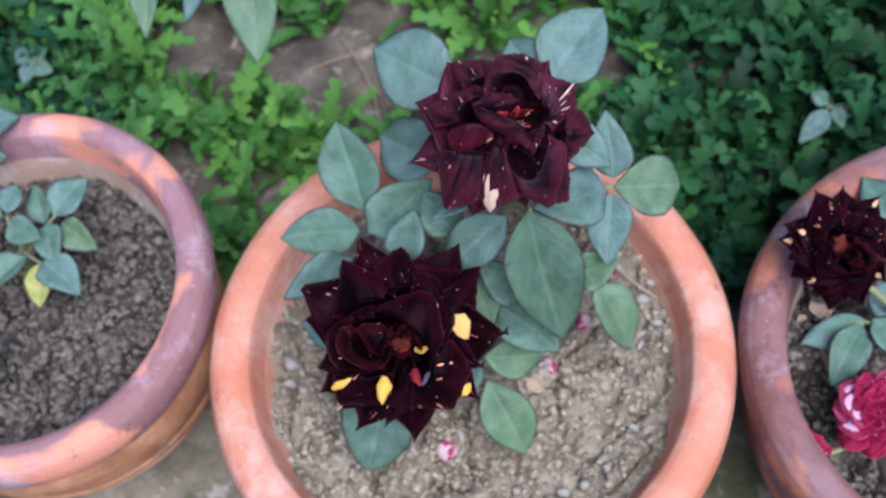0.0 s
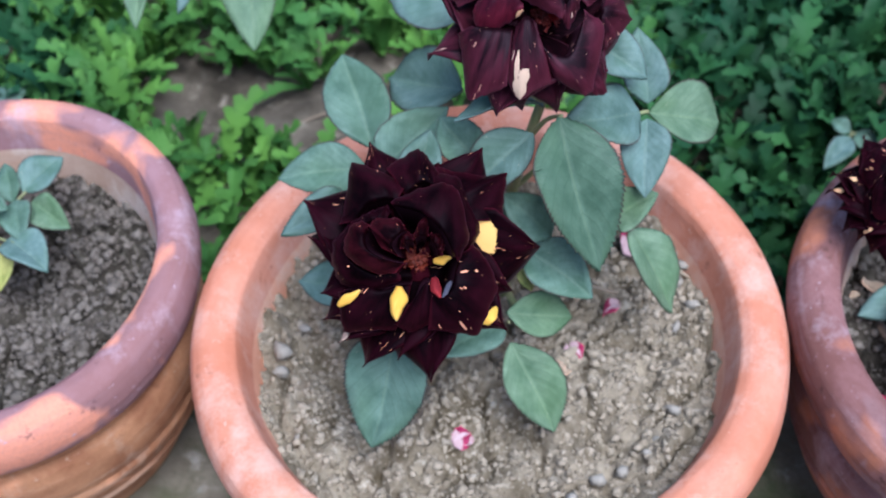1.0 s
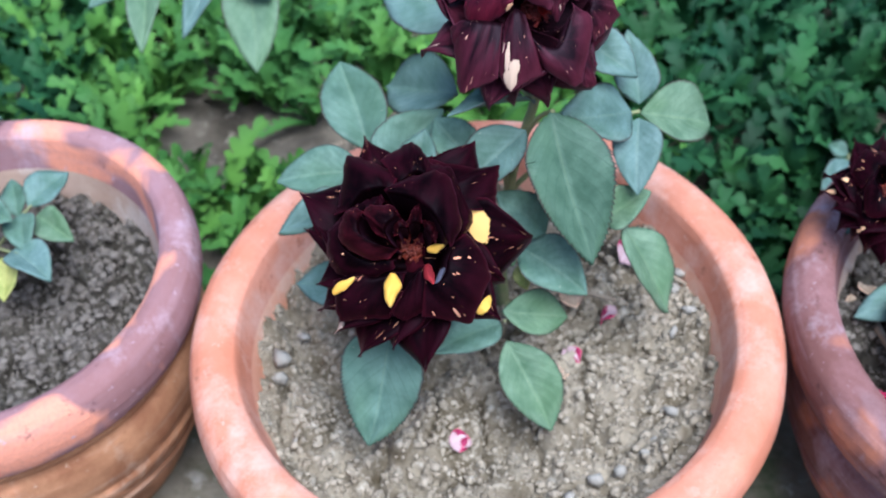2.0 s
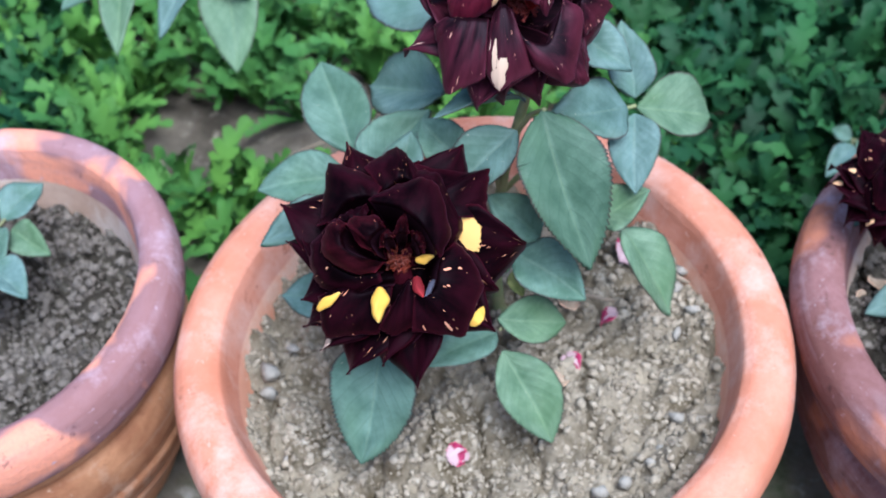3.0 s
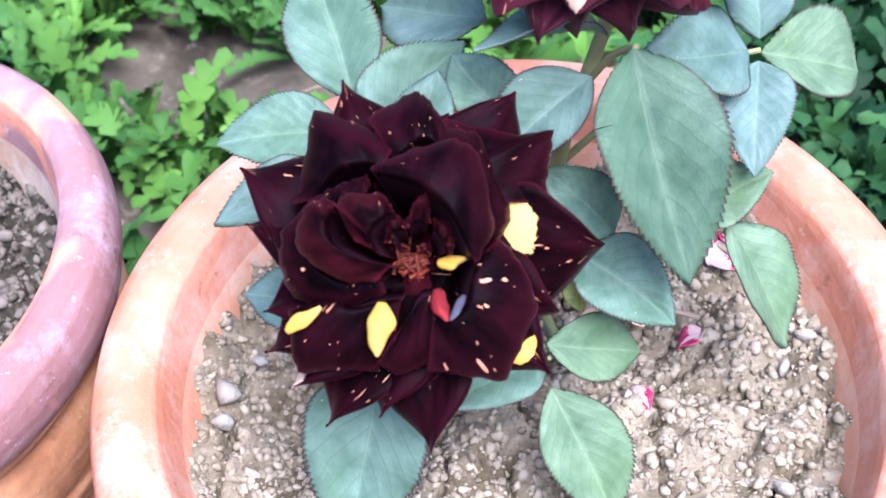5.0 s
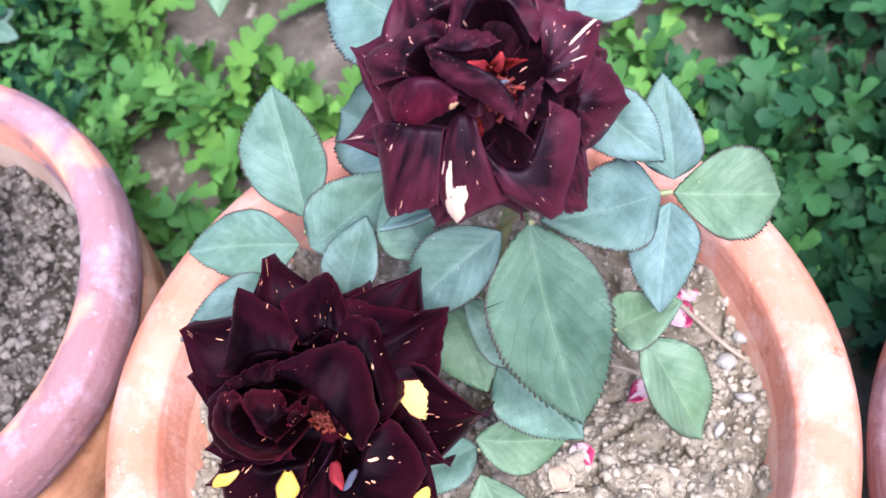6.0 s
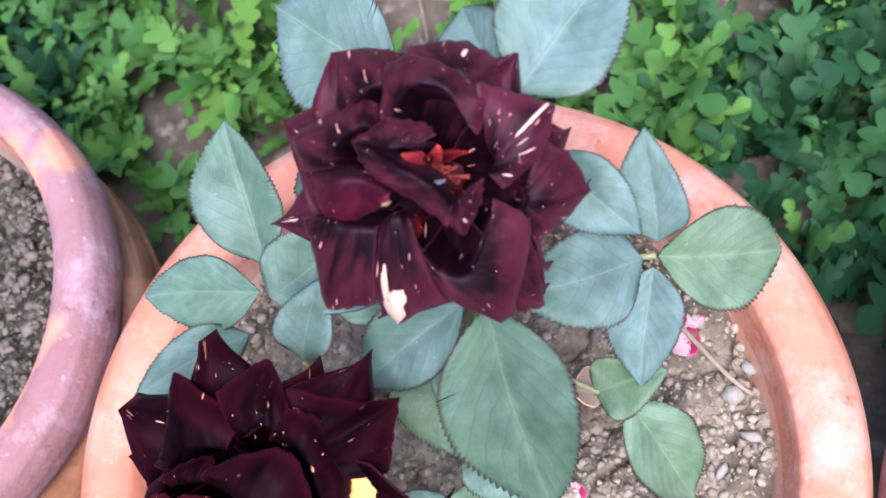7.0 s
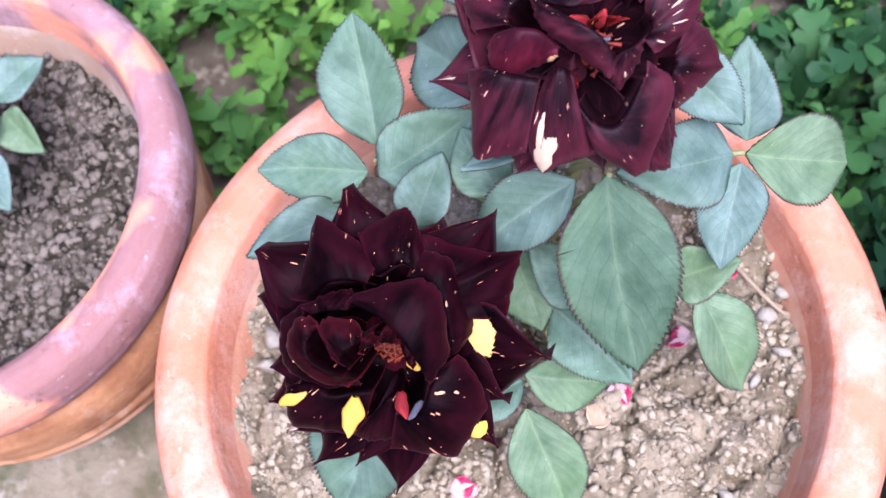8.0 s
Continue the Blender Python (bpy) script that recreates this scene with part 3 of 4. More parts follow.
def flower_pot(x, y, scale, tall, material, inside, below, label, seed):
    ob = new("flower_pot", None)
    ob.matrix_world = pose(x, y, 0.0, 0, 0, seed * 47)
    prof = [(r * scale, z * tall) for r, z in POT]
    for name, piece in (("body", prof[:17]), ("rim", prof[16:30]), ("inner_wall", prof[29:])):
        v, f = lathe(fine(piece), 120, 0.0035, seed)
        part(name, mesh_of(name, v, f, {"inner_wall": inside, "body": below, "rim": material}[name]), ob)
    return tagged(ob, label, "flower pot", "row of clay pots")


def soil_height(p, seed, radius):
    """Lumpy surface of the earth in a pot."""
    q = p + Vector((seed * 3.7, 0, 0))
    h = 0.012 * noise.fractal(q * 30, 1.0, 2.0, 4) + 0.0050 * noise.noise(q * 95) + 0.0026 * noise.noise(q * 230)
    crack = abs(noise.noise(q * 42 + Vector((0, 9, 0))))
    return h - 0.009 * max(0.0, 0.09 - crack) / 0.09 + 0.004 * (p.length / radius) ** 4


def soil_bed(x, y, radius, z, material, label, seed, crumble, big=170, count=6800):
    """The earth in a pot, with its crumbs as a part."""
    rng = np.random.default_rng(seed)
    rings, n = 76, 230
    verts = [(0, 0, 0)]
    for j in range(1, rings + 1):
        for i in range(n):
            a, r = 2 * math.pi * i / n, radius * j / rings
            p = Vector((r * math.cos(a), r * math.sin(a), 0))
            verts.append((p.x, p.y, soil_height(p, seed, radius)))
    faces = [(0, 1 + i, 1 + (i + 1) % n) for i in range(n)]
    for j in range(rings - 1):
        for i in range(n):
            a, b = 1 + j * n, 1 + (j + 1) * n
            faces.append((a + i, b + i, b + (i + 1) % n, a + (i + 1) % n))
    ob = new("potting_soil", mesh_of("potting_soil", verts, faces, material))
    ob.matrix_world = pose(x, y, z)
    tagged(ob, label, "soil", "soil in the pots")
    cv, cf = [], []
    for k in range(count):
        a, r = rng.uniform(0, 6.28), radius * 0.985 * math.sqrt(rng.uniform(0, 1))
        s = 0.0006 + 0.0018 * rng.uniform(0, 1) ** 2.8 if k > big else rng.uniform(0.0014, 0.0034)
        p = Vector((r * math.cos(a), r * math.sin(a), 0))
        lump(cv, cf, p + Vector((0, 0, soil_height(p, seed, radius) - s * 0.1)), s, rng)
    c = part("soil_crumb", mesh_of("soil_crumb", cv, cf, crumble), ob)
    tagged(c, kind="stuff")
    return ob


def ico():
    bm = bmesh.new()
    bmesh.ops.create_icosphere(bm, subdivisions=1, radius=1.0)
    v = np.array([list(q.co) for q in bm.verts])
    f = [tuple(q.index for q in p.verts) for p in bm.faces]
    bm.free()
    return v, f


ICO_V, ICO_F = ico()


def lump(cv, cf, at, size, rng):
    q = ICO_V * rng.uniform(0.65, 1.25, 3) * size
    k = rng.uniform(2.0, 3.4)
    q = q * (1 + 0.34 * np.sin(q[:, [1]] / size * k + rng.uniform(0, 6)) * np.cos(q[:, [0]] / size * k + rng.uniform(0, 6)) + 0.16 * rng.normal(size=(len(q), 1)))
    a = rng.uniform(0, 6.28)
    rot = np.array([[math.cos(a), -math.sin(a), 0], [math.sin(a), math.cos(a), 0], [0, 0, 1]])
    q = q @ rot.T + np.array(at)
    n = len(cv)
    cv.extend(map(tuple, q))
    cf.extend((n + i, n + j, n + k2) for i, j, k2 in ICO_F)


flower_pot(0, 0, 1.0, 1.0, clay_orange, clay_inside, clay_orange, "orange terracotta flower pot with a thick rounded rim and chalky bloom", 1)
flower_pot(-0.254, 0.025, 0.785, 1.05, clay_mauve, clay_dusty, clay_body, "weathered mauve-brown clay pot with orange worn patches on the rim", 2)
flower_pot(0.275, 0.004, 0.940, 1.03, clay_brown, clay_dusty, clay_brown, "weathered brown-purple clay pot with a dusty rim", 3)
SOIL_RADIUS = 0.1135
soil_bed(0, 0, SOIL_RADIUS, 0.117, soil_grey, "dry grey-brown lumpy soil in the orange pot", 5, clod_grey, 160, 9500)
soil_bed(-0.254, 0.025, 0.0870, 0.112, soil_dark, "moist dark crumbly soil in the mauve pot", 6, clod_dark, 900)
soil_bed(0.275, 0.004, 0.1070, 0.118, soil_dark, "dark lumpy soil in the brown pot", 7, clod_dark, 400)

# ---- the rose with two open flowers ----
rose = tagged(new("rose_plant", None), "potted rose bush with two open near-black striped roses and blue-green leaves", "rose plant", "roses in pots")
rose.location = (0.004, 0.036, 0.115)


def cane(parent, points, radii, material=stem_mat):
    v, f = tube(points, radii, 9)
    return part("stem", mesh_of("stem", v, f, material), parent, parent.matrix_basis.inverted())


cane(rose, [(0.0089, 0.0358, 0.0995), (0.0074, 0.0386, 0.1502), (0.0137, 0.0415, 0.2006), (0.0255, 0.0543, 0.2413), (0.0278, 0.0575, 0.2737)], [0.0034, 0.0029, 0.0025, 0.0022, 0.0024])
cane(rose, [(0.0083, 0.0369, 0.1400), (-0.0056, 0.0189, 0.1749), (-0.0205, -0.0084, 0.1995), (-0.0221, -0.0202, 0.2213)], [0.0026, 0.0024, 0.0022, 0.0022])
cane(rose, [(0.0090, 0.0365, 0.1147), (0.0171, 0.0128, 0.1237), (0.0174, 0.0012, 0.1404)], [0.0022, 0.0019, 0.0015])

# angle, reach, half width, base, lift, droop, cup, roll, tip, wrap, skew, material
FIRST = [
    (-85, 344, 92, -95, 50, 0.15, 0.1, 0.3, 1.25, 0.2, 0.0, velvet),
    (-117, 334, 84, -93, 47, 0.15, 0.1, 0.3, 1.25, 0.2, 0.0, velvet),
    (-103, 286, 80, -81, 47, 0.1, 0.1, 0.3, 1.2, 0.2, 0.1, velvet),
    (-39, 314, 80, -95, 53, 0.1, 0.1, 0.3, 1.2, 0.2, -0.1, velvet_bar),
    (-21, 272, 78, -93, 55, 0.1, 0.1, 0.3, 1.2, 0.2, 0.0, velvet),
    (3, 331, 112, -83, 61, 0.05, 0.15, 0.3, 1.05, 0.25, 0.0, velvet_splash),
    (57, 344, 90, -99, 57, 0.1, 0.1, 0.3, 1.15, 0.2, 0.1, velvet_plain),
] + [
    (112, 337, 86, -97, 57, 0.1, 0.1, 0.3, 1.2, 0.2, 0.0, velvet),
    (152, 347, 98, -91, 57, 0.1, 0.1, 0.3, 1.15, 0.2, 0.05, velvet),
    (169, 305, 84, -95, 55, 0.1, 0.1, 0.3, 1.15, 0.2, 0.0, velvet),
    (-160, 283, 82, -97, 53, 0.1, 0.1, 0.3, 1.15, 0.2, 0.0, velvet_plain),
    (-147, 310, 76, -99, 51, 0.1, 0.1, 0.3, 1.2, 0.2, 0.0, velvet),
    (-133, 318, 76, -95, 50, 0.1, 0.1, 0.3, 1.2, 0.2, 0.0, velvet_tip),
] + [
    (74, 262, 108, -104, 118, 0.45, 0.2, 0.5, 0.95, 0.4, 0.1, velvet),
    (28, 232, 100, -104, 112, 0.45, 0.2, 0.5, 0.95, 0.4, 0.0, velvet_plain),
    (166, 262, 104, -104, 104, 0.3, 0.2, 0.4, 0.85, 0.4, 0.0, velvet_plain),
    (-94, 262, 84, -110, 76, 0.3, 0.2, 0.4, 1.0, 0.3, 0.0, velvet),
]
first = bloom(rose, (-0.0246, -0.0355, 0.2420), (0.044, -0.555, 0.81), 1.4, FIRST, 0.000148, "near-black velvety red rose with cream flecks and yellow patches", stamen_mat, 33, seed=1, sink=30, middle=(2, -4, -84))
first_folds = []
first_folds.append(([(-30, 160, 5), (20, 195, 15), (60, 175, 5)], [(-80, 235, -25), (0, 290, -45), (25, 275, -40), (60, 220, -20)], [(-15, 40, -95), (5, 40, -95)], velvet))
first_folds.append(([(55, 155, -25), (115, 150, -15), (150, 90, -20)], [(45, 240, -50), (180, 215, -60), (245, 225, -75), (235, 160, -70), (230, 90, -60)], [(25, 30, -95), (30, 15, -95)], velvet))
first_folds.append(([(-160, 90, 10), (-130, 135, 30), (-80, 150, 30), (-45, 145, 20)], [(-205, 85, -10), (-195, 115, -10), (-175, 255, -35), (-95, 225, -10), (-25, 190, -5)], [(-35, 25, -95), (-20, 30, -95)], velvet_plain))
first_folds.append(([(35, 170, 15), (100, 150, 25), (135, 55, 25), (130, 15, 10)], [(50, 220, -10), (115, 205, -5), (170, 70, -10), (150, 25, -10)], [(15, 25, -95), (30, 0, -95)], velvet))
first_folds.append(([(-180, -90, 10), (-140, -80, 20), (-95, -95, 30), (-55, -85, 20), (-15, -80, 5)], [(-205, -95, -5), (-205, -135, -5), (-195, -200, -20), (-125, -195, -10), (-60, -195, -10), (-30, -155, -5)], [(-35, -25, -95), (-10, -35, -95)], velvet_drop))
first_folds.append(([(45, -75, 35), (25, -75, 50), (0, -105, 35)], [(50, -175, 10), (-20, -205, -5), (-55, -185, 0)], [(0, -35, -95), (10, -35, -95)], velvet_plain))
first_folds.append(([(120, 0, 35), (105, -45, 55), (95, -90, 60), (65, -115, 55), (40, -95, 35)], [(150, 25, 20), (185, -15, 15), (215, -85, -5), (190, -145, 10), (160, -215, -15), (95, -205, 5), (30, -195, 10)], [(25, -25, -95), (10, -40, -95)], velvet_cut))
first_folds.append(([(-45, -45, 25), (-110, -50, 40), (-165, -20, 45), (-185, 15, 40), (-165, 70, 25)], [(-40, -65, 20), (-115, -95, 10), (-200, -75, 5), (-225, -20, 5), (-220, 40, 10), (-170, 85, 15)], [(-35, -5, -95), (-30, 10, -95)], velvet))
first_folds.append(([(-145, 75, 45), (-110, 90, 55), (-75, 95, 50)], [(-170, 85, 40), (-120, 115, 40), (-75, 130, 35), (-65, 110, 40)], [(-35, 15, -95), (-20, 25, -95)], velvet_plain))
first_folds.append(([(-25, -25, 90), (-75, -15, 120), (-120, 10, 130), (-130, 40, 125), (-120, 65, 100)], [(-50, -50, 90), (-105, -50, 100), (-165, -15, 100), (-185, 15, 100), (-170, 70, 105), (-140, 85, 105), (-115, 75, 100)], [(-30, -5, -90), (-25, 10, -90)], velvet_lit))
first_folds.append(([(-45, -5, 110), (-60, 25, 135), (-40, 50, 140), (-20, 60, 115)], [(-85, 15, 115), (-115, 70, 120), (-100, 90, 120), (-40, 90, 120), (-25, 70, 115)], [(-20, 0, -90), (-15, 20, -90)], velvet_lit))
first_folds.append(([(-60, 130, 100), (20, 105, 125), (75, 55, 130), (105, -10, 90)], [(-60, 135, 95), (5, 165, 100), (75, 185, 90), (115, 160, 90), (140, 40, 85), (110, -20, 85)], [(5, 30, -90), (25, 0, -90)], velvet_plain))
first_folds.append(([(-25, 15, 65), (-25, 35, 80), (-5, 35, 70)], [(-40, 15, 65), (-40, 45, 70), (-20, 60, 70), (0, 40, 70)], [(-15, 0, -85), (-10, 10, -85)], velvet_lit))
first_folds.append(([(40, 40, 50), (55, 20, 70), (60, 0, 50)], [(40, 55, 50), (65, 50, 60), (75, 20, 60), (70, -5, 50)], [(10, 5, -85), (10, -5, -85)], velvet_lit))
first_folds.append(([(0, 40, 60), (15, 50, 80), (30, 45, 65)], [(-5, 45, 65), (10, 80, 95), (30, 95, 110), (35, 70, 95), (35, 45, 70)], [(-5, 5, -60), (5, 5, -60)], velvet_lit))
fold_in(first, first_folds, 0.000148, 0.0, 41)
petaloid(first, (-43, -84, 50), (-52, -172, 46), 42, yellow_petal, 0.000148, "bright yellow petal tip", seed=1)
petaloid(first, (-206, -132, 24), (-146, -92, 44), 24, yellow_petal, 0.000148, "bright yellow petal margin", seed=8)
petaloid(first, (46, -18, -6), (93, -9, 0), 22, yellow_petal, 0.000148, "small yellow petal scrap", seed=2)
petaloid(first, (44, -62, 40), (62, -117, 44), 26, red_petal, 0.000148, "torn bright red petal scrap", seed=3)
petaloid(first, (92, -72, 44), (66, -122, 46), 12, grey_petal, 0.000148, "withered blue-grey petal scrap", 0.8, seed=4)

SECOND = [
    (191, 304, 74, -99, 55, 0.1, 0.1, 0.3, 1.25, 0.2, 0.0, wine_tip),
    (153, 284, 90, -95, 57, 0.1, 0.1, 0.3, 1.1, 0.2, 0.0, wine_plain),
    (120, 276, 104, -91, 65, 0.1, 0.15, 0.3, 0.7, 0.25, 0.0, wine),
    (72, 250, 110, -85, 69, 0.1, 0.15, 0.3, 0.6, 0.25, 0.0, wine_tip),
    (50, 272, 84, -97, 61, 0.1, 0.1, 0.3, 1.1, 0.2, 0.0, wine),
    (16, 260, 96, -91, 55, 0.1, 0.1, 0.3, 0.9, 0.2, 0.0, wine),
    (-3, 275, 118, -83, 55, 0.15, 0.15, 0.3, 0.75, 0.3, -0.1, wine),
    (-40, 262, 78, -103, 51, 0.1, 0.1, 0.3, 1.0, 0.2, 0.0, wine),
] + [
    (-48, 283, 86, -99, 49, 0.15, 0.1, 0.3, 0.8, 0.2, 0.0, wine_plain),
    (-77, 252, 74, -111, 35, 0.2, 0.1, 0.3, 1.3, 0.2, 0.0, wine_plain),
    (-116, 272, 82, -99, 47, 0.2, 0.1, 0.3, 0.9, 0.2, 0.0, wine),
    (50, 240, 130, -90, 72, 0.1, 0.15, 0.3, 0.9, 0.3, 0.0, wine_plain),
    (-100, 230, 130, -90, 60, 0.1, 0.15, 0.3, 0.9, 0.3, 0.0, wine_plain),
    (160, 230, 120, -90, 66, 0.1, 0.15, 0.3, 0.9, 0.3, 0.0, wine_plain),
]
second = bloom(rose, (0.0192, 0.0435, 0.2960), (0.05, -0.50, 0.87), 7.5, SECOND, 0.000142, "dark wine-red open rose streaked with pale cream", stamen_red, 34, seed=2, sink=30, middle=(38, 4, -40))
second_folds = []
second_folds.append(([(-105, 135, 5), (-50, 175, 20), (0, 185, 10)], [(-135, 140, -25), (-125, 235, -40), (-40, 235, -30), (-10, 225, -25)], [(-5, 5, -100), (20, 10, -100)], wine))
second_folds.append(([(40, 190, 5), (90, 185, 10), (125, 160, 0)], [(5, 235, -35), (45, 240, -40), (95, 235, -40), (145, 205, -45), (140, 170, -35)], [(20, 10, -100), (40, 5, -100)], wine_tip))
second_folds.append(([(190, -10, 15), (195, -25, 25), (185, -50, 15)], [(220, 65, -20), (260, 35, -35), (285, -30, -45), (235, -80, -40), (195, -110, -30)], [(60, -25, -100), (50, -40, -100)], wine))
second_folds.append(([(165, -105, -25), (155, -155, -20), (145, -195, -35)], [(180, -100, -40), (190, -160, -45), (190, -230, -60), (150, -235, -55)], [(50, -40, -105), (40, -45, -105)], wine))
second_folds.append(([(-125, 50, 30), (-115, 85, 45), (-70, 115, 50), (-40, 110, 35)], [(-195, 40, -5), (-220, 100, -20), (-125, 145, 5), (-75, 160, 10), (-45, 145, 10)], [(-10, -15, -100), (5, 0, -100)], wine))
second_folds.append(([(-170, -30, 30), (-115, -45, 45), (-60, -55, 35)], [(-205, -35, 0), (-200, -90, -5), (-200, -210, -30), (-145, -205, -15), (-90, -195, -5)], [(-10, -35, -100), (0, -50, -100)], wine))
second_folds.append(([(135, 70, 20), (150, 45, 35), (135, 20, 20)], [(130, 170, 30), (180, 150, 20), (245, 120, 5), (220, 40, 10), (155, -5, 20)], [(55, -10, -100), (55, -25, -100)], wine_streak))
second_folds.append(([(-15, 125, 45), (25, 175, 60), (80, 165, 60), (115, 105, 50)], [(-40, 120, 35), (-25, 210, 35), (25, 225, 30), (90, 195, 35), (145, 140, 35), (125, 90, 40)], [(10, 5, -100), (40, 5, -100)], wine_plain))
second_folds.append(([(10, -100, 40), (40, -135, 35), (90, -140, 35), (140, -50, 45)], [(5, -85, 35), (45, -190, 15), (120, -240, -10), (145, -225, -10), (195, -65, 25), (140, -20, 35)], [(35, -40, -100), (50, -40, -100)], wine_plain))
second_folds.append(([(-45, -45, 50), (-20, -30, 65), (5, -45, 50)], [(-60, -80, 40), (-85, -180, 15), (-60, -235, -5), (-10, -210, 0), (35, -195, 5), (5, -85, 35)], [(10, -45, -100), (20, -50, -100)], wine_splash))
second_folds.append(([(-145, 30, 60), (-105, 40, 90), (-60, 35, 90), (-25, 5, 65)], [(-160, 10, 50), (-155, -30, 40), (-115, -45, 40), (-65, -25, 45), (-25, -10, 55)], [(0, -20, -90), (10, -25, -90)], wine_roll))
second_folds.append(([(-55, 90, 75), (-5, 80, 95), (40, 85, 80)], [(-80, 95, 70), (-20, 125, 70), (40, 115, 70), (60, 95, 70)], [(10, 5, -90), (25, 10, -90)], wine_plain))
second_folds.append(([(-70, 95, 85), (5, 55, 115), (55, 25, 120), (85, -20, 95)], [(-75, 100, 80), (-65, 60, 85), (-40, 30, 90), (15, -5, 90), (75, -50, 85)], [(10, 10, -70), (40, -15, -70)], wine_plain))
second_folds.append(([(120, 10, 85), (100, -5, 110), (85, -25, 95)], [(135, 20, 80), (125, -20, 80), (90, -75, 70), (75, -50, 80)], [(45, -20, -70), (40, -25, -70)], wine_tip))
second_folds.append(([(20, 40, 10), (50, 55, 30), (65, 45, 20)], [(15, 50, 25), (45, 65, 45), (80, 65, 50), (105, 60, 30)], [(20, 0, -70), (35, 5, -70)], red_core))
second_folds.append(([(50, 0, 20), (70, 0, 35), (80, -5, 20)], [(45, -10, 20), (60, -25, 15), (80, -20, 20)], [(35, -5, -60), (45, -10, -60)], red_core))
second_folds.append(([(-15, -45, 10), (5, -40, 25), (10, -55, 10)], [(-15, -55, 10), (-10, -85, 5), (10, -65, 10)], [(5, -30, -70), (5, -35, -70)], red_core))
fold_in(second, second_folds, 0.000142, 0.0, 44)
petaloid(second, (10, 8, 78), (72, 22, 70), 14, grey_petal, 0.000142, "withered blackish curl of a petal", 1.0, seed=5)
petaloid(second, (30, 46, 10), (-4, 66, 40), 24, red_petal, 0.000142, "bright red inner petal scrap", seed=6)
petaloid(second, (44, 44, 10), (60, 76, 46), 22, red_petal, 0.000142, "bright red inner petal scrap", seed=7)

UP = (0.0, -0.45, 0.9)
LEFT, RIGHT = (-0.45, -0.35, 0.8), (0.45, -0.35, 0.8)
leaf_group(rose, [(0.0157, 0.0451, 0.2149), (0.0257, 0.0373, 0.2406), (0.0323, 0.0277, 0.2542)], [0.0013, 0.0011, 0.0009],
           [((0.0323, 0.0277, 0.2542), (0.0494, -0.0195, 0.2096), 0.0372, leaf_large, (0.25, -0.6, 0.75), 0.10)])
leaf_group(rose, [(0.0085, 0.0393, 0.1653), (-0.0230, 0.0417, 0.1965), (-0.0518, 0.0398, 0.2127)], [0.0014, 0.0011, 0.0009],
           [((-0.0526, 0.0436, 0.2154), (-0.0651, 0.0829, 0.2367), 0.0300, leaf_teal, UP, 0.08),
            ((-0.0532, 0.0361, 0.2111), (-0.0928, 0.0294, 0.2104), 0.0250, leaf_teal, UP, 0.12),
            ((-0.0489, 0.0342, 0.2129), (-0.0170, 0.0535, 0.2321), 0.0270, leaf_teal, UP, 0.10),
            ((-0.0556, 0.0229, 0.2046), (-0.0856, -0.0026, 0.2144), 0.0190, leaf_deep, UP, 0.20)])
leaf_group(rose, [(-0.0131, 0.0053, 0.1857), (-0.0225, 0.0085, 0.2063), (-0.0286, 0.0128, 0.2232)], [0.0011, 0.0009, 0.0007],
           [((-0.0286, 0.0128, 0.2227), (-0.0237, 0.0334, 0.2396), 0.0190, leaf_deep, UP, 0.12),
            ((-0.0026, 0.0275, 0.2247), (-0.0199, 0.0467, 0.2339), 0.0200, leaf_teal, UP, 0.12)])
leaf_group(rose, [(0.0117, 0.0407, 0.1905), (0.0447, 0.0494, 0.2224), (0.0713, 0.0541, 0.2291)], [0.0014, 0.0011, 0.0009],
           [((0.0722, 0.0551, 0.2291), (0.1067, 0.0633, 0.2120), 0.0300, leaf_green, RIGHT, 0.18),
            ((0.0699, 0.0508, 0.2280), (0.0705, 0.0199, 0.2116), 0.0225, leaf_pale, UP, 0.12),
            ((0.0679, 0.0526, 0.2301), (0.0345, 0.0336, 0.2453), 0.0290, leaf_deep, UP, 0.12),
            ((0.0703, 0.0574, 0.2302), (0.0669, 0.0814, 0.2535), 0.0205, leaf_pale, UP, 0.08)])
leaf_group(rose, [(0.0117, 0.0407, 0.1926), (0.0101, 0.0373, 0.2228), (0.0181, 0.0315, 0.2385)], [0.0012, 0.0010, 0.0008],
           [((0.0210, 0.0305, 0.2404), (-0.0098, 0.0065, 0.2241), 0.0240, leaf_deep, UP, 0.14),
            ((0.0249, 0.0370, 0.2527), (-0.0115, 0.0209, 0.2610), 0.0190, leaf_pale, (0, 0.5, 0.9), 0.10)])
leaf_group(rose, [(0.0236, 0.0524, 0.2372), (0.0021, 0.0791, 0.2488), (-0.0057, 0.0930, 0.2556)], [0.0012, 0.0010, 0.0008],
           [((-0.0057, 0.0930, 0.2556), (-0.0483, 0.1109, 0.2583), 0.0400, leaf_pale, UP, 0.12),
            ((-0.0114, 0.0650, 0.2324), (-0.0484, 0.0861, 0.2180), 0.0330, leaf_pale, UP, 0.10)])
leaf_group(rose, [(0.0256, 0.0542, 0.2453), (0.0315, 0.0670, 0.2719), (0.0374, 0.0707, 0.2861)], [0.0012, 0.0010, 0.0008],
           [((0.0393, 0.0725, 0.2922), (0.0631, 0.1079, 0.2990), 0.0330, leaf_pale, UP, 0.10),
            ((0.0345, 0.0743, 0.2923), (0.0207, 0.0967, 0.2905), 0.0200, leaf_pale, UP, 0.10),
            ((0.0439, 0.0694, 0.2616), (0.0682, 0.0512, 0.2523), 0.0210, leaf_pale, UP, 0.12)])
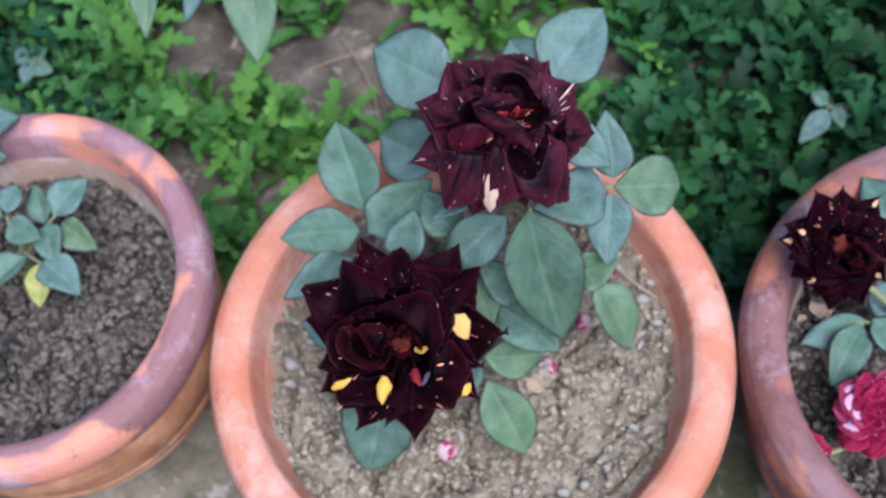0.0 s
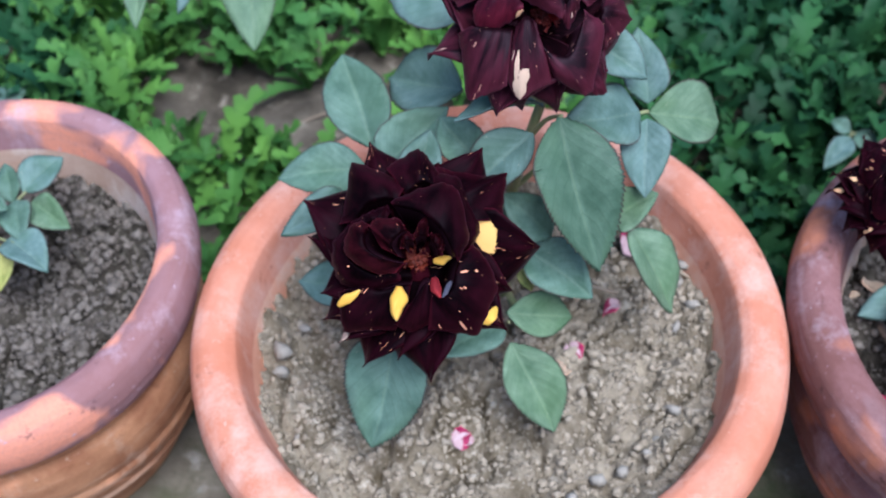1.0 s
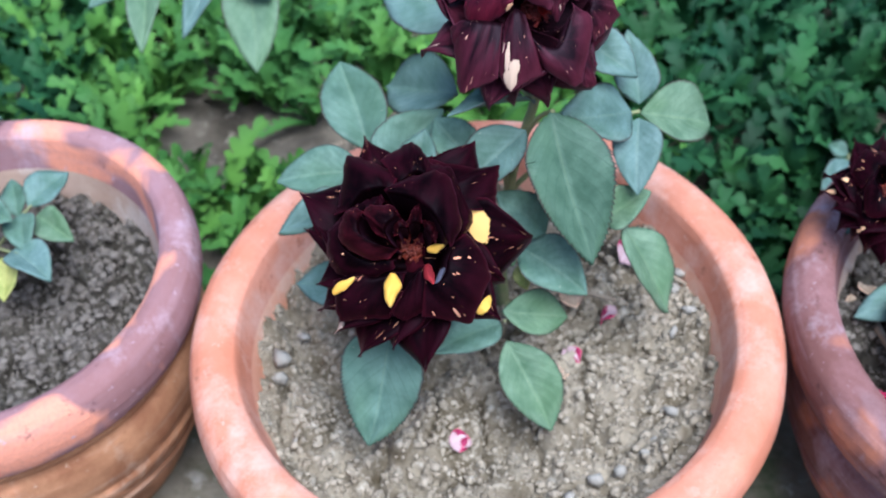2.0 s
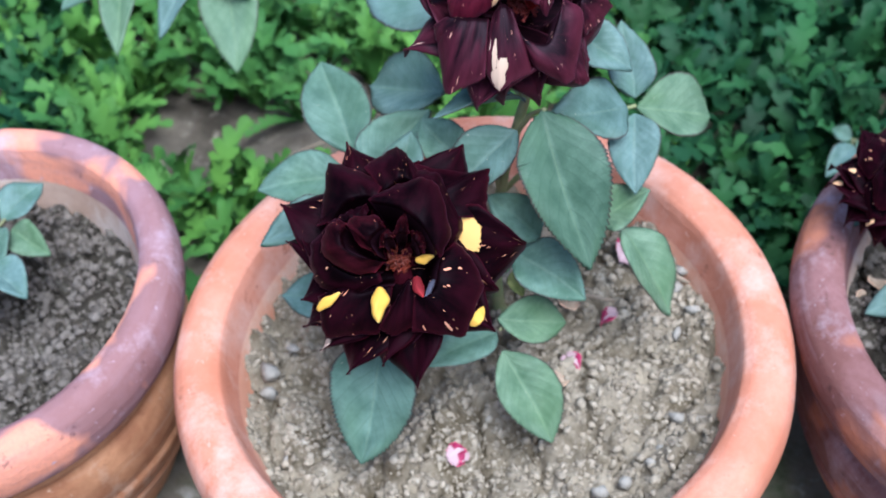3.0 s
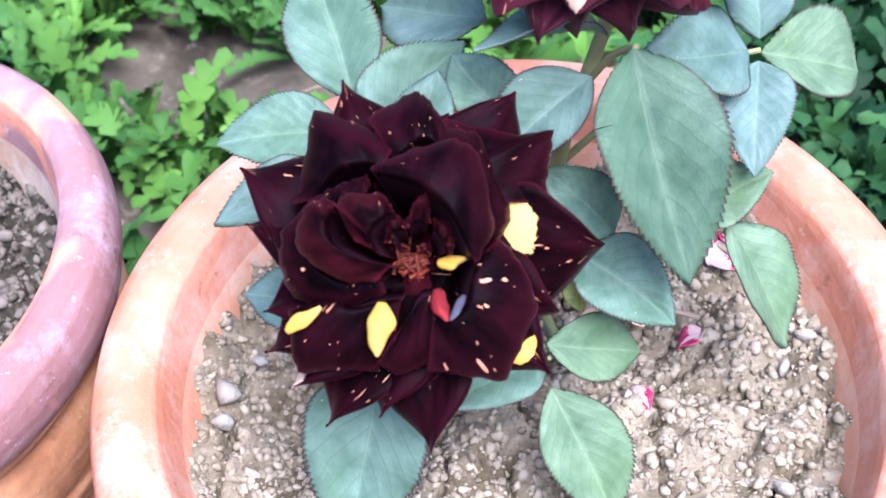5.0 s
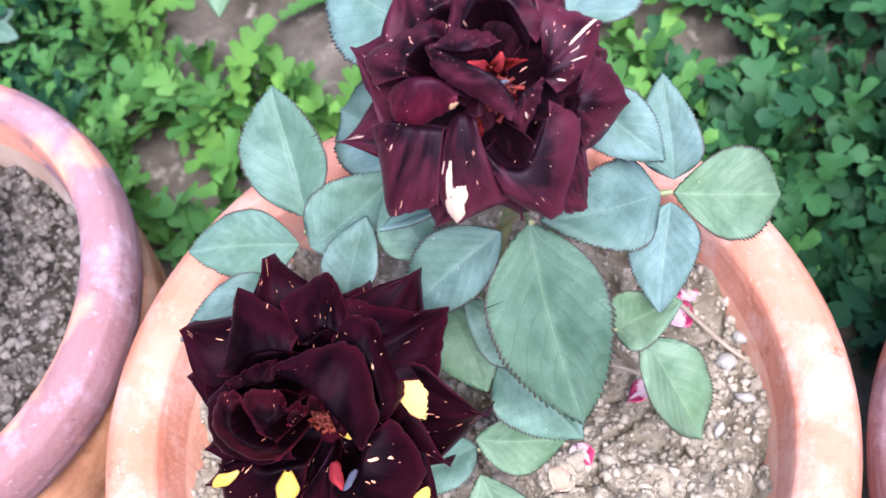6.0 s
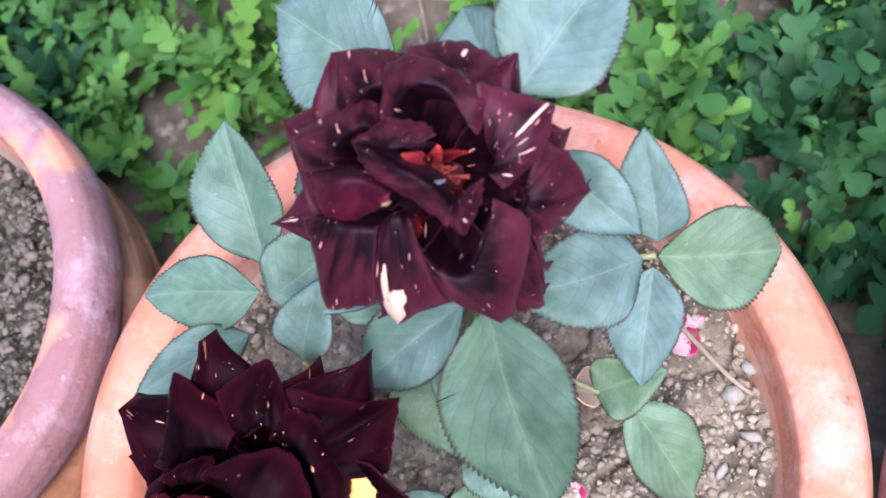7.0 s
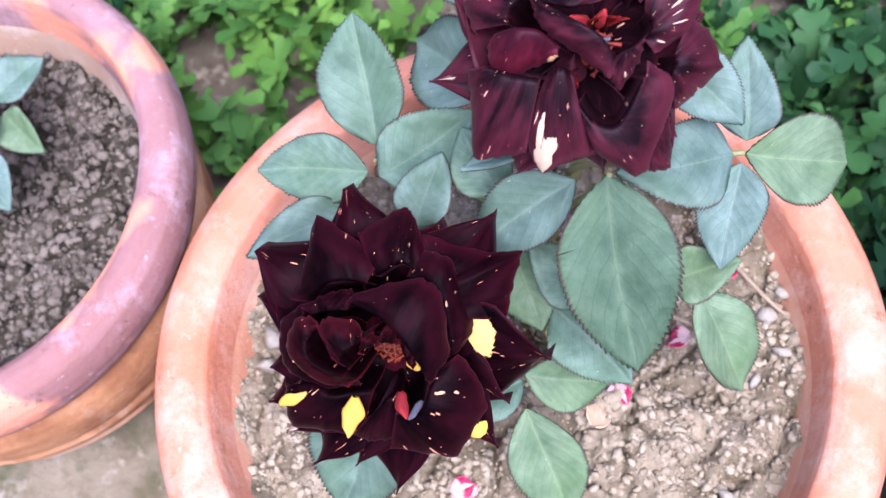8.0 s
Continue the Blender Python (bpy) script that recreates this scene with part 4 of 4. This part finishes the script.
leaf_group(rose, [(0.0173, 0.0070, 0.1345), (0.0150, -0.0050, 0.1530), (0.0110, -0.0180, 0.1690)], [0.0012, 0.0010, 0.0008],
           [((0.0105, -0.0150, 0.1740), (0.0402, -0.0101, 0.1610), 0.0215, leaf_green, UP, 0.10),
            ((0.0130, -0.0250, 0.1640), (0.0312, -0.0566, 0.1382), 0.0275, leaf_green, (0.2, -0.5, 0.8), 0.14),
            ((0.0091, -0.0150, 0.1640), (-0.0194, -0.0410, 0.1760), 0.0200, leaf_teal, UP, 0.10)])
leaf_group(rose, [(-0.0075, 0.0150, 0.1779), (-0.0263, -0.0196, 0.1871), (-0.0348, -0.0331, 0.1888)], [0.0012, 0.0010, 0.0008],
           [((-0.0348, -0.0331, 0.1888), (-0.0501, -0.0709, 0.1476), 0.0370, leaf_teal, (0, -0.6, 0.7), 0.10),
            ((-0.0418, -0.0105, 0.1858), (-0.0860, -0.0009, 0.1771), 0.0240, leaf_pale, UP, 0.12)])
leaf_group(rose, [(0.0115, 0.0383, 0.1703), (0.0408, 0.0253, 0.1913), (0.0641, 0.0183, 0.1915)], [0.0012, 0.0010, 0.0008],
           [((0.0641, 0.0173, 0.1914), (0.0885, -0.0031, 0.1577), 0.0245, leaf_green, RIGHT, 0.16),
            ((0.0540, 0.0205, 0.1925), (0.0757, 0.0258, 0.2066), 0.0200, leaf_green, UP, 0.10),
            ((0.0179, 0.0039, 0.1950), (0.0471, -0.0160, 0.1855), 0.0250, leaf_teal, UP, 0.10),
            ((0.0000, 0.0240, 0.1960), (0.0138, -0.0050, 0.1930), 0.0270, leaf_green, UP, 0.10),
            ((0.0165, 0.0050, 0.1800), (0.0210, -0.0050, 0.1755), 0.0085, leaf_yellow, UP, 0.10),
            ((0.0296, 0.0060, 0.2009), (0.0074, 0.0165, 0.2160), 0.0200, leaf_teal, UP, 0.10)])

# ---- the small rose in the mauve pot ----
young = tagged(new("rose_plant", None), "young rose plant with rounded blue-green leaves and one yellowing leaf", "rose plant", "roses in pots")
young.location = (-0.262, 0.045, 0.122)
cane(young, [(-0.262, 0.045, 0.112), (-0.258, 0.048, 0.140), (-0.250, 0.050, 0.160)], [0.0024, 0.0020, 0.0014])
cane(young, [(-0.262, 0.045, 0.118), (-0.275, 0.040, 0.145), (-0.290, 0.045, 0.170)], [0.0020, 0.0017, 0.0012])
leaf_group(young, [(-0.259, 0.047, 0.136), (-0.245, 0.058, 0.150), (-0.236, 0.066, 0.156)], [0.0011, 0.0009, 0.0007],
           [((-0.238, 0.066, 0.156), (-0.222, 0.089, 0.158), 0.0200, leaf_pale, UP, 0.12),
            ((-0.240, 0.062, 0.155), (-0.232, 0.036, 0.154), 0.0180, leaf_teal, UP, 0.10),
            ((-0.234, 0.062, 0.152), (-0.212, 0.050, 0.148), 0.0180, leaf_green, UP, 0.12),
            ((-0.244, 0.062, 0.152), (-0.252, 0.084, 0.158), 0.0140, leaf_teal, UP, 0.12)])
leaf_group(young, [(-0.256, 0.048, 0.144), (-0.244, 0.040, 0.150), (-0.236, 0.036, 0.152)], [0.0011, 0.0009, 0.0007],
           [((-0.239, 0.040, 0.152), (-0.216, 0.020, 0.152), 0.0220, leaf_pale, RIGHT, 0.14),
            ((-0.245, 0.040, 0.146), (-0.243, 0.017, 0.138), 0.0150, leaf_yellow, UP, 0.14),
            ((-0.250, 0.042, 0.152), (-0.268, 0.022, 0.150), 0.0190, leaf_teal, LEFT, 0.12)])
leaf_group(young, [(-0.254, 0.049, 0.152), (-0.256, 0.054, 0.164), (-0.258, 0.058, 0.170)], [0.0010, 0.0008, 0.0007],
           [((-0.258, 0.056, 0.166), (-0.238, 0.046, 0.166), 0.0170, leaf_teal, UP, 0.10),
            ((-0.260, 0.058, 0.170), (-0.284, 0.060, 0.172), 0.0180, leaf_teal, UP, 0.12),
            ((-0.258, 0.060, 0.170), (-0.256, 0.078, 0.170), 0.0150, leaf_pale, UP, 0.12)])
leaf_group(young, [(-0.286, 0.044, 0.162), (-0.298, 0.076, 0.172), (-0.300, 0.104, 0.176)], [0.0010, 0.0008, 0.0007],
           [((-0.300, 0.104, 0.176), (-0.266, 0.124, 0.164), 0.0220, leaf_pale, UP, 0.12),
            ((-0.298, 0.092, 0.172), (-0.270, 0.100, 0.160), 0.0200, leaf_teal, UP, 0.12)])
leaf_group(young, [(-0.270, 0.042, 0.138), (-0.276, 0.000, 0.160), (-0.272, -0.020, 0.164)], [0.0010, 0.0008, 0.0007],
           [((-0.272, -0.020, 0.164), (-0.248, -0.034, 0.160), 0.0190, leaf_green, UP, 0.12),
            ((-0.274, -0.008, 0.163), (-0.252, -0.010, 0.158), 0.0170, leaf_teal, UP, 0.12)])

# ---- the rose in the brown pot: one dark flower and pink ones ----
mixed = tagged(new("rose_plant", None), "rose bush with one near-black flower and white-striped pink flowers", "rose plant", "roses in pots")
mixed.location = (0.245, 0.010, 0.118)
cane(mixed, [(0.245, 0.010, 0.108), (0.222, 0.026, 0.148), (0.190, 0.038, 0.176)], [0.0026, 0.0022, 0.0018])
cane(mixed, [(0.245, 0.008, 0.110), (0.222, -0.020, 0.135), (0.209, -0.031, 0.146)], [0.0024, 0.0020, 0.0016])
cane(mixed, [(0.228, -0.016, 0.132), (0.195, -0.044, 0.138), (0.177, -0.052, 0.144)], [0.0018, 0.0015, 0.0012])


def wild_rows(seed, outer, inner, reach, half, materials, tip, rings=4):
    rng = np.random.default_rng(seed)
    rows = []
    for ring, n in enumerate((outer, outer - 2, inner, inner - 1)[:rings]):
        for k in range(n):
            a = 360 * k / n + ring * 23 + rng.uniform(-9, 9)
            s = (1.0, 0.84, 0.6, 0.38)[ring] * rng.uniform(0.9, 1.08)
            rows.append((a, reach * s, half * (1.0, 1.05, 0.95, 0.75)[ring], (-80, -56, -28, -12)[ring] * reach / 300, (62, 72, 80, 80)[ring] * reach / 300,
                         0.15, 0.2, (0.2, 0.3, 0.4, 0.4)[ring], tip, (0.2, 0.3, 0.5, 0.8)[ring], rng.uniform(-0.2, 0.2), materials[int(rng.integers(len(materials)))]))
    return rows


third = bloom(mixed, (0.1880, 0.0445, 0.1865), (-0.05, -0.42, 0.9), 0, wild_rows(11, 12, 8, 315, 96, [velvet_plain, velvet_plain, velvet, velvet_spot], 1.25, 2), 0.000097, "near-black spiky rose with pale yellow flecks", stamen_mat, 46, seed=3, sink=30)
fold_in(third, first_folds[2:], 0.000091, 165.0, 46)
bloom(mixed, (0.2075, -0.0310, 0.1520), (-0.1, -0.35, 0.9), 0, wild_rows(12, 10, 8, 300, 104, [pink_petal, pink_petal, pink_marble], 0.45), 0.000076, "ruffled crimson-pink rose marbled with white", stamen_red, 50, seed=4)
bloom(mixed, (0.1715, -0.0505, 0.1460), (-0.3, -0.4, 0.8), 0, wild_rows(13, 8, 6, 300, 104, [pink_petal], 0.45), 0.000042, "small half-open crimson rose hanging over the rim", stamen_red, 40, seed=5)
leaf_group(mixed, [(0.232, 0.020, 0.132), (0.214, 0.022, 0.140), (0.202, 0.022, 0.142)], [0.0011, 0.0009, 0.0007],
           [((0.208, 0.024, 0.142), (0.176, 0.010, 0.136), 0.0190, leaf_pale, UP, 0.12),
            ((0.206, 0.020, 0.142), (0.190, -0.012, 0.136), 0.0210, leaf_teal, UP, 0.12),
            ((0.212, 0.024, 0.142), (0.226, 0.004, 0.140), 0.0200, leaf_teal, RIGHT, 0.12),
            ((0.214, 0.026, 0.142), (0.222, 0.044, 0.146), 0.0190, leaf_pale, UP, 0.12)])
leaf_group(mixed, [(0.222, 0.034, 0.146), (0.228, 0.060, 0.156), (0.226, 0.076, 0.160)], [0.0011, 0.0009, 0.0007],
           [((0.224, 0.074, 0.160), (0.208, 0.100, 0.158), 0.0190, leaf_teal, UP, 0.12),
            ((0.228, 0.076, 0.160), (0.236, 0.102, 0.158), 0.0190, leaf_pale, UP, 0.12),
            ((0.228, 0.070, 0.160), (0.246, 0.080, 0.158), 0.0190, leaf_pale, RIGHT, 0.12),
            ((0.220, 0.066, 0.156), (0.160, 0.056, 0.150), 0.0180, leaf_teal, LEFT, 0.12)])

# ---- a rose bush rooted behind the pots ----
behind = tagged(new("rose_plant", None), "rose shoot with hanging blue-green leaves growing from the bed", "rose plant")
behind.location = (-0.190, 0.420, -0.020)
cane(behind, [(-0.190, 0.420, -0.035), (-0.185, 0.380, 0.080), (-0.170, 0.300, 0.170), (-0.150, 0.250, 0.182)], [0.0045, 0.0038, 0.0026, 0.0014])
leaf_group(behind, [(-0.172, 0.305, 0.166), (-0.158, 0.262, 0.178), (-0.148, 0.240, 0.178)], [0.0013, 0.0010, 0.0008],
           [((-0.146, 0.238, 0.180), (-0.1340, 0.1670, 0.1600), 0.0340, leaf_green, UP, 0.12),
            ((-0.150, 0.240, 0.190), (-0.1280, 0.2010, 0.1840), 0.0320, leaf_pale, UP, 0.12),
            ((-0.152, 0.244, 0.186), (-0.1800, 0.1915, 0.1650), 0.0190, leaf_pale, UP, 0.12)])
leaf_group(behind, [(-0.178, 0.335, 0.138), (-0.205, 0.270, 0.168), (-0.206, 0.245, 0.176)], [0.0013, 0.0010, 0.0008],
           [((-0.206, 0.244, 0.176), (-0.2040, 0.1820, 0.1630), 0.0220, leaf_green, UP, 0.12),
            ((-0.210, 0.250, 0.176), (-0.2420, 0.2200, 0.1640), 0.0220, leaf_teal, UP, 0.12)])

# ---- two broad-leaved seedlings standing in the weeds ----
def seedling(x, y, top, tips, label):
    """tips: offsets of the leaf tips from the crown, leaf width and material."""
    plant = tagged(new("seedling", None), label, "seedling", "seedlings in the weeds")
    plant.location = (x, y, -0.020)
    crown = (x, y, top)
    cane(plant, [(x, y, -0.030), (x + 0.002, y - 0.001, top * 0.5), crown], [0.0014, 0.0011, 0.0008])
    for dx, dy, dz, width, material in tips:
        leaf_group(plant, [crown, (x + dx * 0.06, y + dy * 0.06, top + 0.001), (x + dx * 0.12, y + dy * 0.12, top + 0.001)], [0.0007, 0.0006, 0.0005],
                   [((x + dx * 0.10, y + dy * 0.10, top + 0.001), (x + dx, y + dy, top + dz), width, material, UP, 0.16)])
    return plant


seedling(0.2255, 0.2180, 0.036, [(-0.020, -0.029, 0.0, 0.0150, leaf_pale), (0.009, -0.015, -0.002, 0.0090, leaf_teal), (0.016, -0.006, -0.002, 0.0095, leaf_teal), (-0.012, 0.010, 0.002, 0.0110, leaf_teal)],
         "pale blue-green seedling with pointed leaves among dark weeds")
seedling(-0.3340, 0.2440, 0.034, [(0.016, -0.006, 0.0, 0.0140, leaf_teal), (-0.016, 0.012, 0.0, 0.0130, leaf_deep), (-0.004, -0.016, -0.002, 0.0120, leaf_deep), (0.006, 0.015, 0.0, 0.0110, leaf_teal)],
         "blue-green seedling with rounded leaves among bright weeds")

# ---- fallen petals and pebbles on the soil ----
def fallen(x, y, z, turn, size, material, label, lean=8):
    size *= 0.64
    me = petal(size, size * 0.50, 0.0, size * 0.08, 0.5, 0.35, 0.35, 0.8, 0.1, 0.35, seed=int(abs(x * 9999) + turn), material=material)
    ob = new("fallen_petal", me)
    if math.hypot(x, y) < 0.105:
        z = 0.1205 + soil_height(Vector((x, y, 0)), 5, SOIL_RADIUS)
    ob.matrix_world = pose(x, y, z, lean, -6, turn)
    return tagged(ob, label, "petal", "fallen petals")


PINKISH, CREAMY = "fallen white and crimson rose petal lying on the soil", "withered cream rose petal lying on the soil"
for x, y, z, turn, size, material in [
        (-0.0155, -0.0530, 0.122, 20, 0.016, fallen_petal_mat), (-0.0050, -0.0520, 0.122, 150, 0.012, fallen_petal_mat),
        (0.0656, 0.0270, 0.125, 200, 0.015, fallen_petal_mat), (0.0670, 0.0530, 0.131, 40, 0.026, fallen_petal_mat),
        (0.0790, 0.0610, 0.130, 120, 0.013, fallen_petal_mat), (0.0390, 0.0014, 0.130, 300, 0.015, fallen_petal_mat)]:
    fallen(x, y, z, turn, size, material, PINKISH)
for x, y, z, turn, size in [(0.034, -0.018, 0.124, 70, 0.016), (0.036, 0.034, 0.124, 20, 0.022), (0.190, 0.028, 0.126, 100, 0.020), (0.176, 0.024, 0.124, 30, 0.014)]:
    fallen(x, y, z, turn, size, cream_petal_mat, CREAMY)

def twig(points, radius, label):
    v, f = tube(points, [radius * (1.1 - 0.5 * i / len(points)) for i in range(len(points))], 6)
    return tagged(new("twig", mesh_of("twig", v, f, bark_mat)), label, "twig", "dry twigs")


TWIG = "thin dry brown twig lying on the soil"
twig([(0.022, 0.030, 0.1245), (0.040, 0.034, 0.1265), (0.064, 0.030, 0.1240)], 0.0012, TWIG)
twig([(0.070, 0.064, 0.1255), (0.090, 0.046, 0.1265), (0.100, 0.040, 0.1240)], 0.0010, TWIG)
twig([(0.188, 0.016, 0.1245), (0.192, 0.000, 0.1260), (0.200, -0.018, 0.1240)], 0.0020, TWIG)
for bx, by, ex, ey in [(-0.120, 0.300, -0.085, 0.225), (-0.150, 0.270, -0.105, 0.290)]:
    twig([(bx, by, -0.016), ((bx + ex) / 2 + 0.006, (by + ey) / 2, -0.010), (ex, ey, -0.015)], 0.0008, "thin dry stem lying on the bare earth")

rng = np.random.default_rng(21)
for x, y, s in [(-0.100, -0.006, 0.0058), (-0.099, -0.017, 0.0050), (-0.090, 0.008, 0.0040), (0.063, -0.066, 0.0062), (0.051, -0.070, 0.0050), (0.093, 0.040, 0.0046), (0.101, 0.026, 0.0052),
                (0.092, 0.012, 0.0040), (0.088, -0.034, 0.0044), (-0.086, -0.052, 0.0036), (0.040, -0.080, 0.0048), (0.074, -0.056, 0.0038), (0.098, 0.050, 0.0040), (0.080, -0.050, 0.0034)]:
    pv, pf = [], []
    s *= 0.78
    lump(pv, pf, (0, 0, 0), s, rng)
    ob = tagged(new("pebble", mesh_of("pebble", pv, pf, pebble_white)), "small pale grey stone lying on the pot soil", "pebble", "pebbles in the pot")
    ob.location = (x, y, 0.120 + s * 0.3)


# ---- weeds ----
def lobed_leaf(length, width, lobes, arch, rng):
    """A feathery leaf cut deeply into pointed lobes that lean forwards, along x: points and faces."""
    lobes = int(rng.integers(lobes - 2, lobes + 1))
    n = lobes * 4 + 1
    t = np.linspace(0, 1, n)
    prof = np.sin(np.pi * np.clip(t * 0.80 + 0.08, 0, 1)) ** 0.9
    beat = np.tile([0.0, 0.52, 1.0, 0.62], lobes + 1)[:n]
    sides = []
    for _ in range(2):
        uneven = np.repeat(rng.uniform(0.55, 1.3, lobes + 1), 4)[:n]
        w = width * prof * (0.24 + 0.76 * beat * uneven)
        w[0], w[-1] = width * 0.10, 0.0005
        sides.append(w)
    fw = np.tile([0.0, 0.08, 0.42, 0.48], lobes + 1)[:n] * length / lobes
    fw[-1] = 0
    z = arch * length * np.sin(np.pi * 0.62 * t) - 0.25 * length * t ** 3
    sway = 0.06 * length * np.sin(4 * t + rng.uniform(0, 6)) * t
    lift, dip = 0.34 * rng.uniform(-0.4, 1.3), 0.34 * rng.uniform(-0.4, 1.3)
    mid = np.stack([t * length, sway, z], 1)
    left = np.stack([t * length + fw, sway + sides[0], z + sides[0] * lift], 1)
    right = np.stack([t * length + fw, sway - sides[1], z + sides[1] * dip], 1)
    v = np.concatenate([left, mid, right])
    f = []
    for i in range(n - 1):
        f += [(i, n + i, n + i + 1, i + 1), (n + i, 2 * n + i, 2 * n + i + 1, n + i + 1)]
    return v, f


def weed_patch(name, label, material, places, lengths, width, lobes, lift, per, seed):
    rng = np.random.default_rng(seed)
    verts, faces, n = [], [], 0
    for x, y, size in places:
        turn0 = rng.uniform(0, 6.28)
        zb = -0.024
        for k in range(int(rng.integers(*per))):
            ln = rng.uniform(*lengths) * size
            v, f = lobed_leaf(ln, width * ln * rng.uniform(0.8, 1.2), lobes, rng.uniform(0.0, 0.5), rng)
            pitch, yaw, rollz = rng.uniform(*lift), turn0 + k * 2.4 + rng.uniform(-0.3, 0.3), rng.uniform(-0.5, 0.5)
            m = Euler((rollz, -pitch, yaw)).to_matrix()
            stem = rng.uniform(0.0, 0.45) * ln
            at = np.array([x, y, zb]) + np.array([math.cos(yaw) * 0.3 * stem, math.sin(yaw) * 0.3 * stem, stem])
            verts.append(v @ np.array(m).T + at)
            faces += [tuple(n + i for i in q) for q in f]
            n += len(v)
    ob = new(name, mesh_of(name, np.concatenate(verts), faces, material))
    return tagged(ob, label, "weeds", kind="stuff")


def thin(x, y):
    """The weeds grow thinner away from the pots, with an uneven edge."""
    d = math.hypot(x / 1.25, (y - 0.35) / 0.85) + 0.22 * noise.noise(Vector((x * 4, y * 4, 7)))
    return min(1.0, max(0.0, (0.72 - d) / 0.26))


def scatter(x0, x1, y0, y1, step, keep, seed):
    rng = np.random.default_rng(seed)
    out = []
    for x in np.arange(x0, x1, step):
        for y in np.arange(y0, y1, step):
            px, py = x + rng.uniform(-0.5, 0.5) * step, y + rng.uniform(-0.5, 0.5) * step
            k = keep(px, py) * thin(px, py)
            if rng.uniform() < k:
                out.append((px, py, 0.75 + 0.5 * rng.uniform()))
    return out


def bare(x, y):
    """How open the bed is: two bare spots between the weeds."""
    d1 = ((x + 0.235) / 0.045) ** 2 + ((y - 0.292) / 0.030) ** 2
    d2 = ((x + 0.125) / 0.062) ** 2 + ((y - 0.258) / 0.040) ** 2
    return min(d1, d2) < 1.0 + 0.5 * noise.noise(Vector((x * 30, y * 30, 2)))


def left_keep(x, y):
    if bare(x, y) or y < LEDGE + 0.002:
        return 0.0
    side = min(1.0, max(0.0, (0.16 - x) / 0.12)) * min(1.0, max(0.45, (x + 0.50) / 0.22))
    return side * (0.64 + 1.1 * noise.noise(Vector((x * 16, y * 16, 5))))


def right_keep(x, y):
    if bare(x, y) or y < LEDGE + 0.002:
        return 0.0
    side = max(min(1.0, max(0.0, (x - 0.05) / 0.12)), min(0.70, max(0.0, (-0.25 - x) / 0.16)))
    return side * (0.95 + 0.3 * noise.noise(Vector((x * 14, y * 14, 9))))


weed_patch("weeds", "bright green feathery weeds in loose tufts on bare earth", weed_fresh, scatter(-1.0, 0.34, 0.100, 1.0, 0.0235, left_keep, 1), (0.020, 0.050), 0.165, 7, (0.35, 1.45), (8, 13), 31)
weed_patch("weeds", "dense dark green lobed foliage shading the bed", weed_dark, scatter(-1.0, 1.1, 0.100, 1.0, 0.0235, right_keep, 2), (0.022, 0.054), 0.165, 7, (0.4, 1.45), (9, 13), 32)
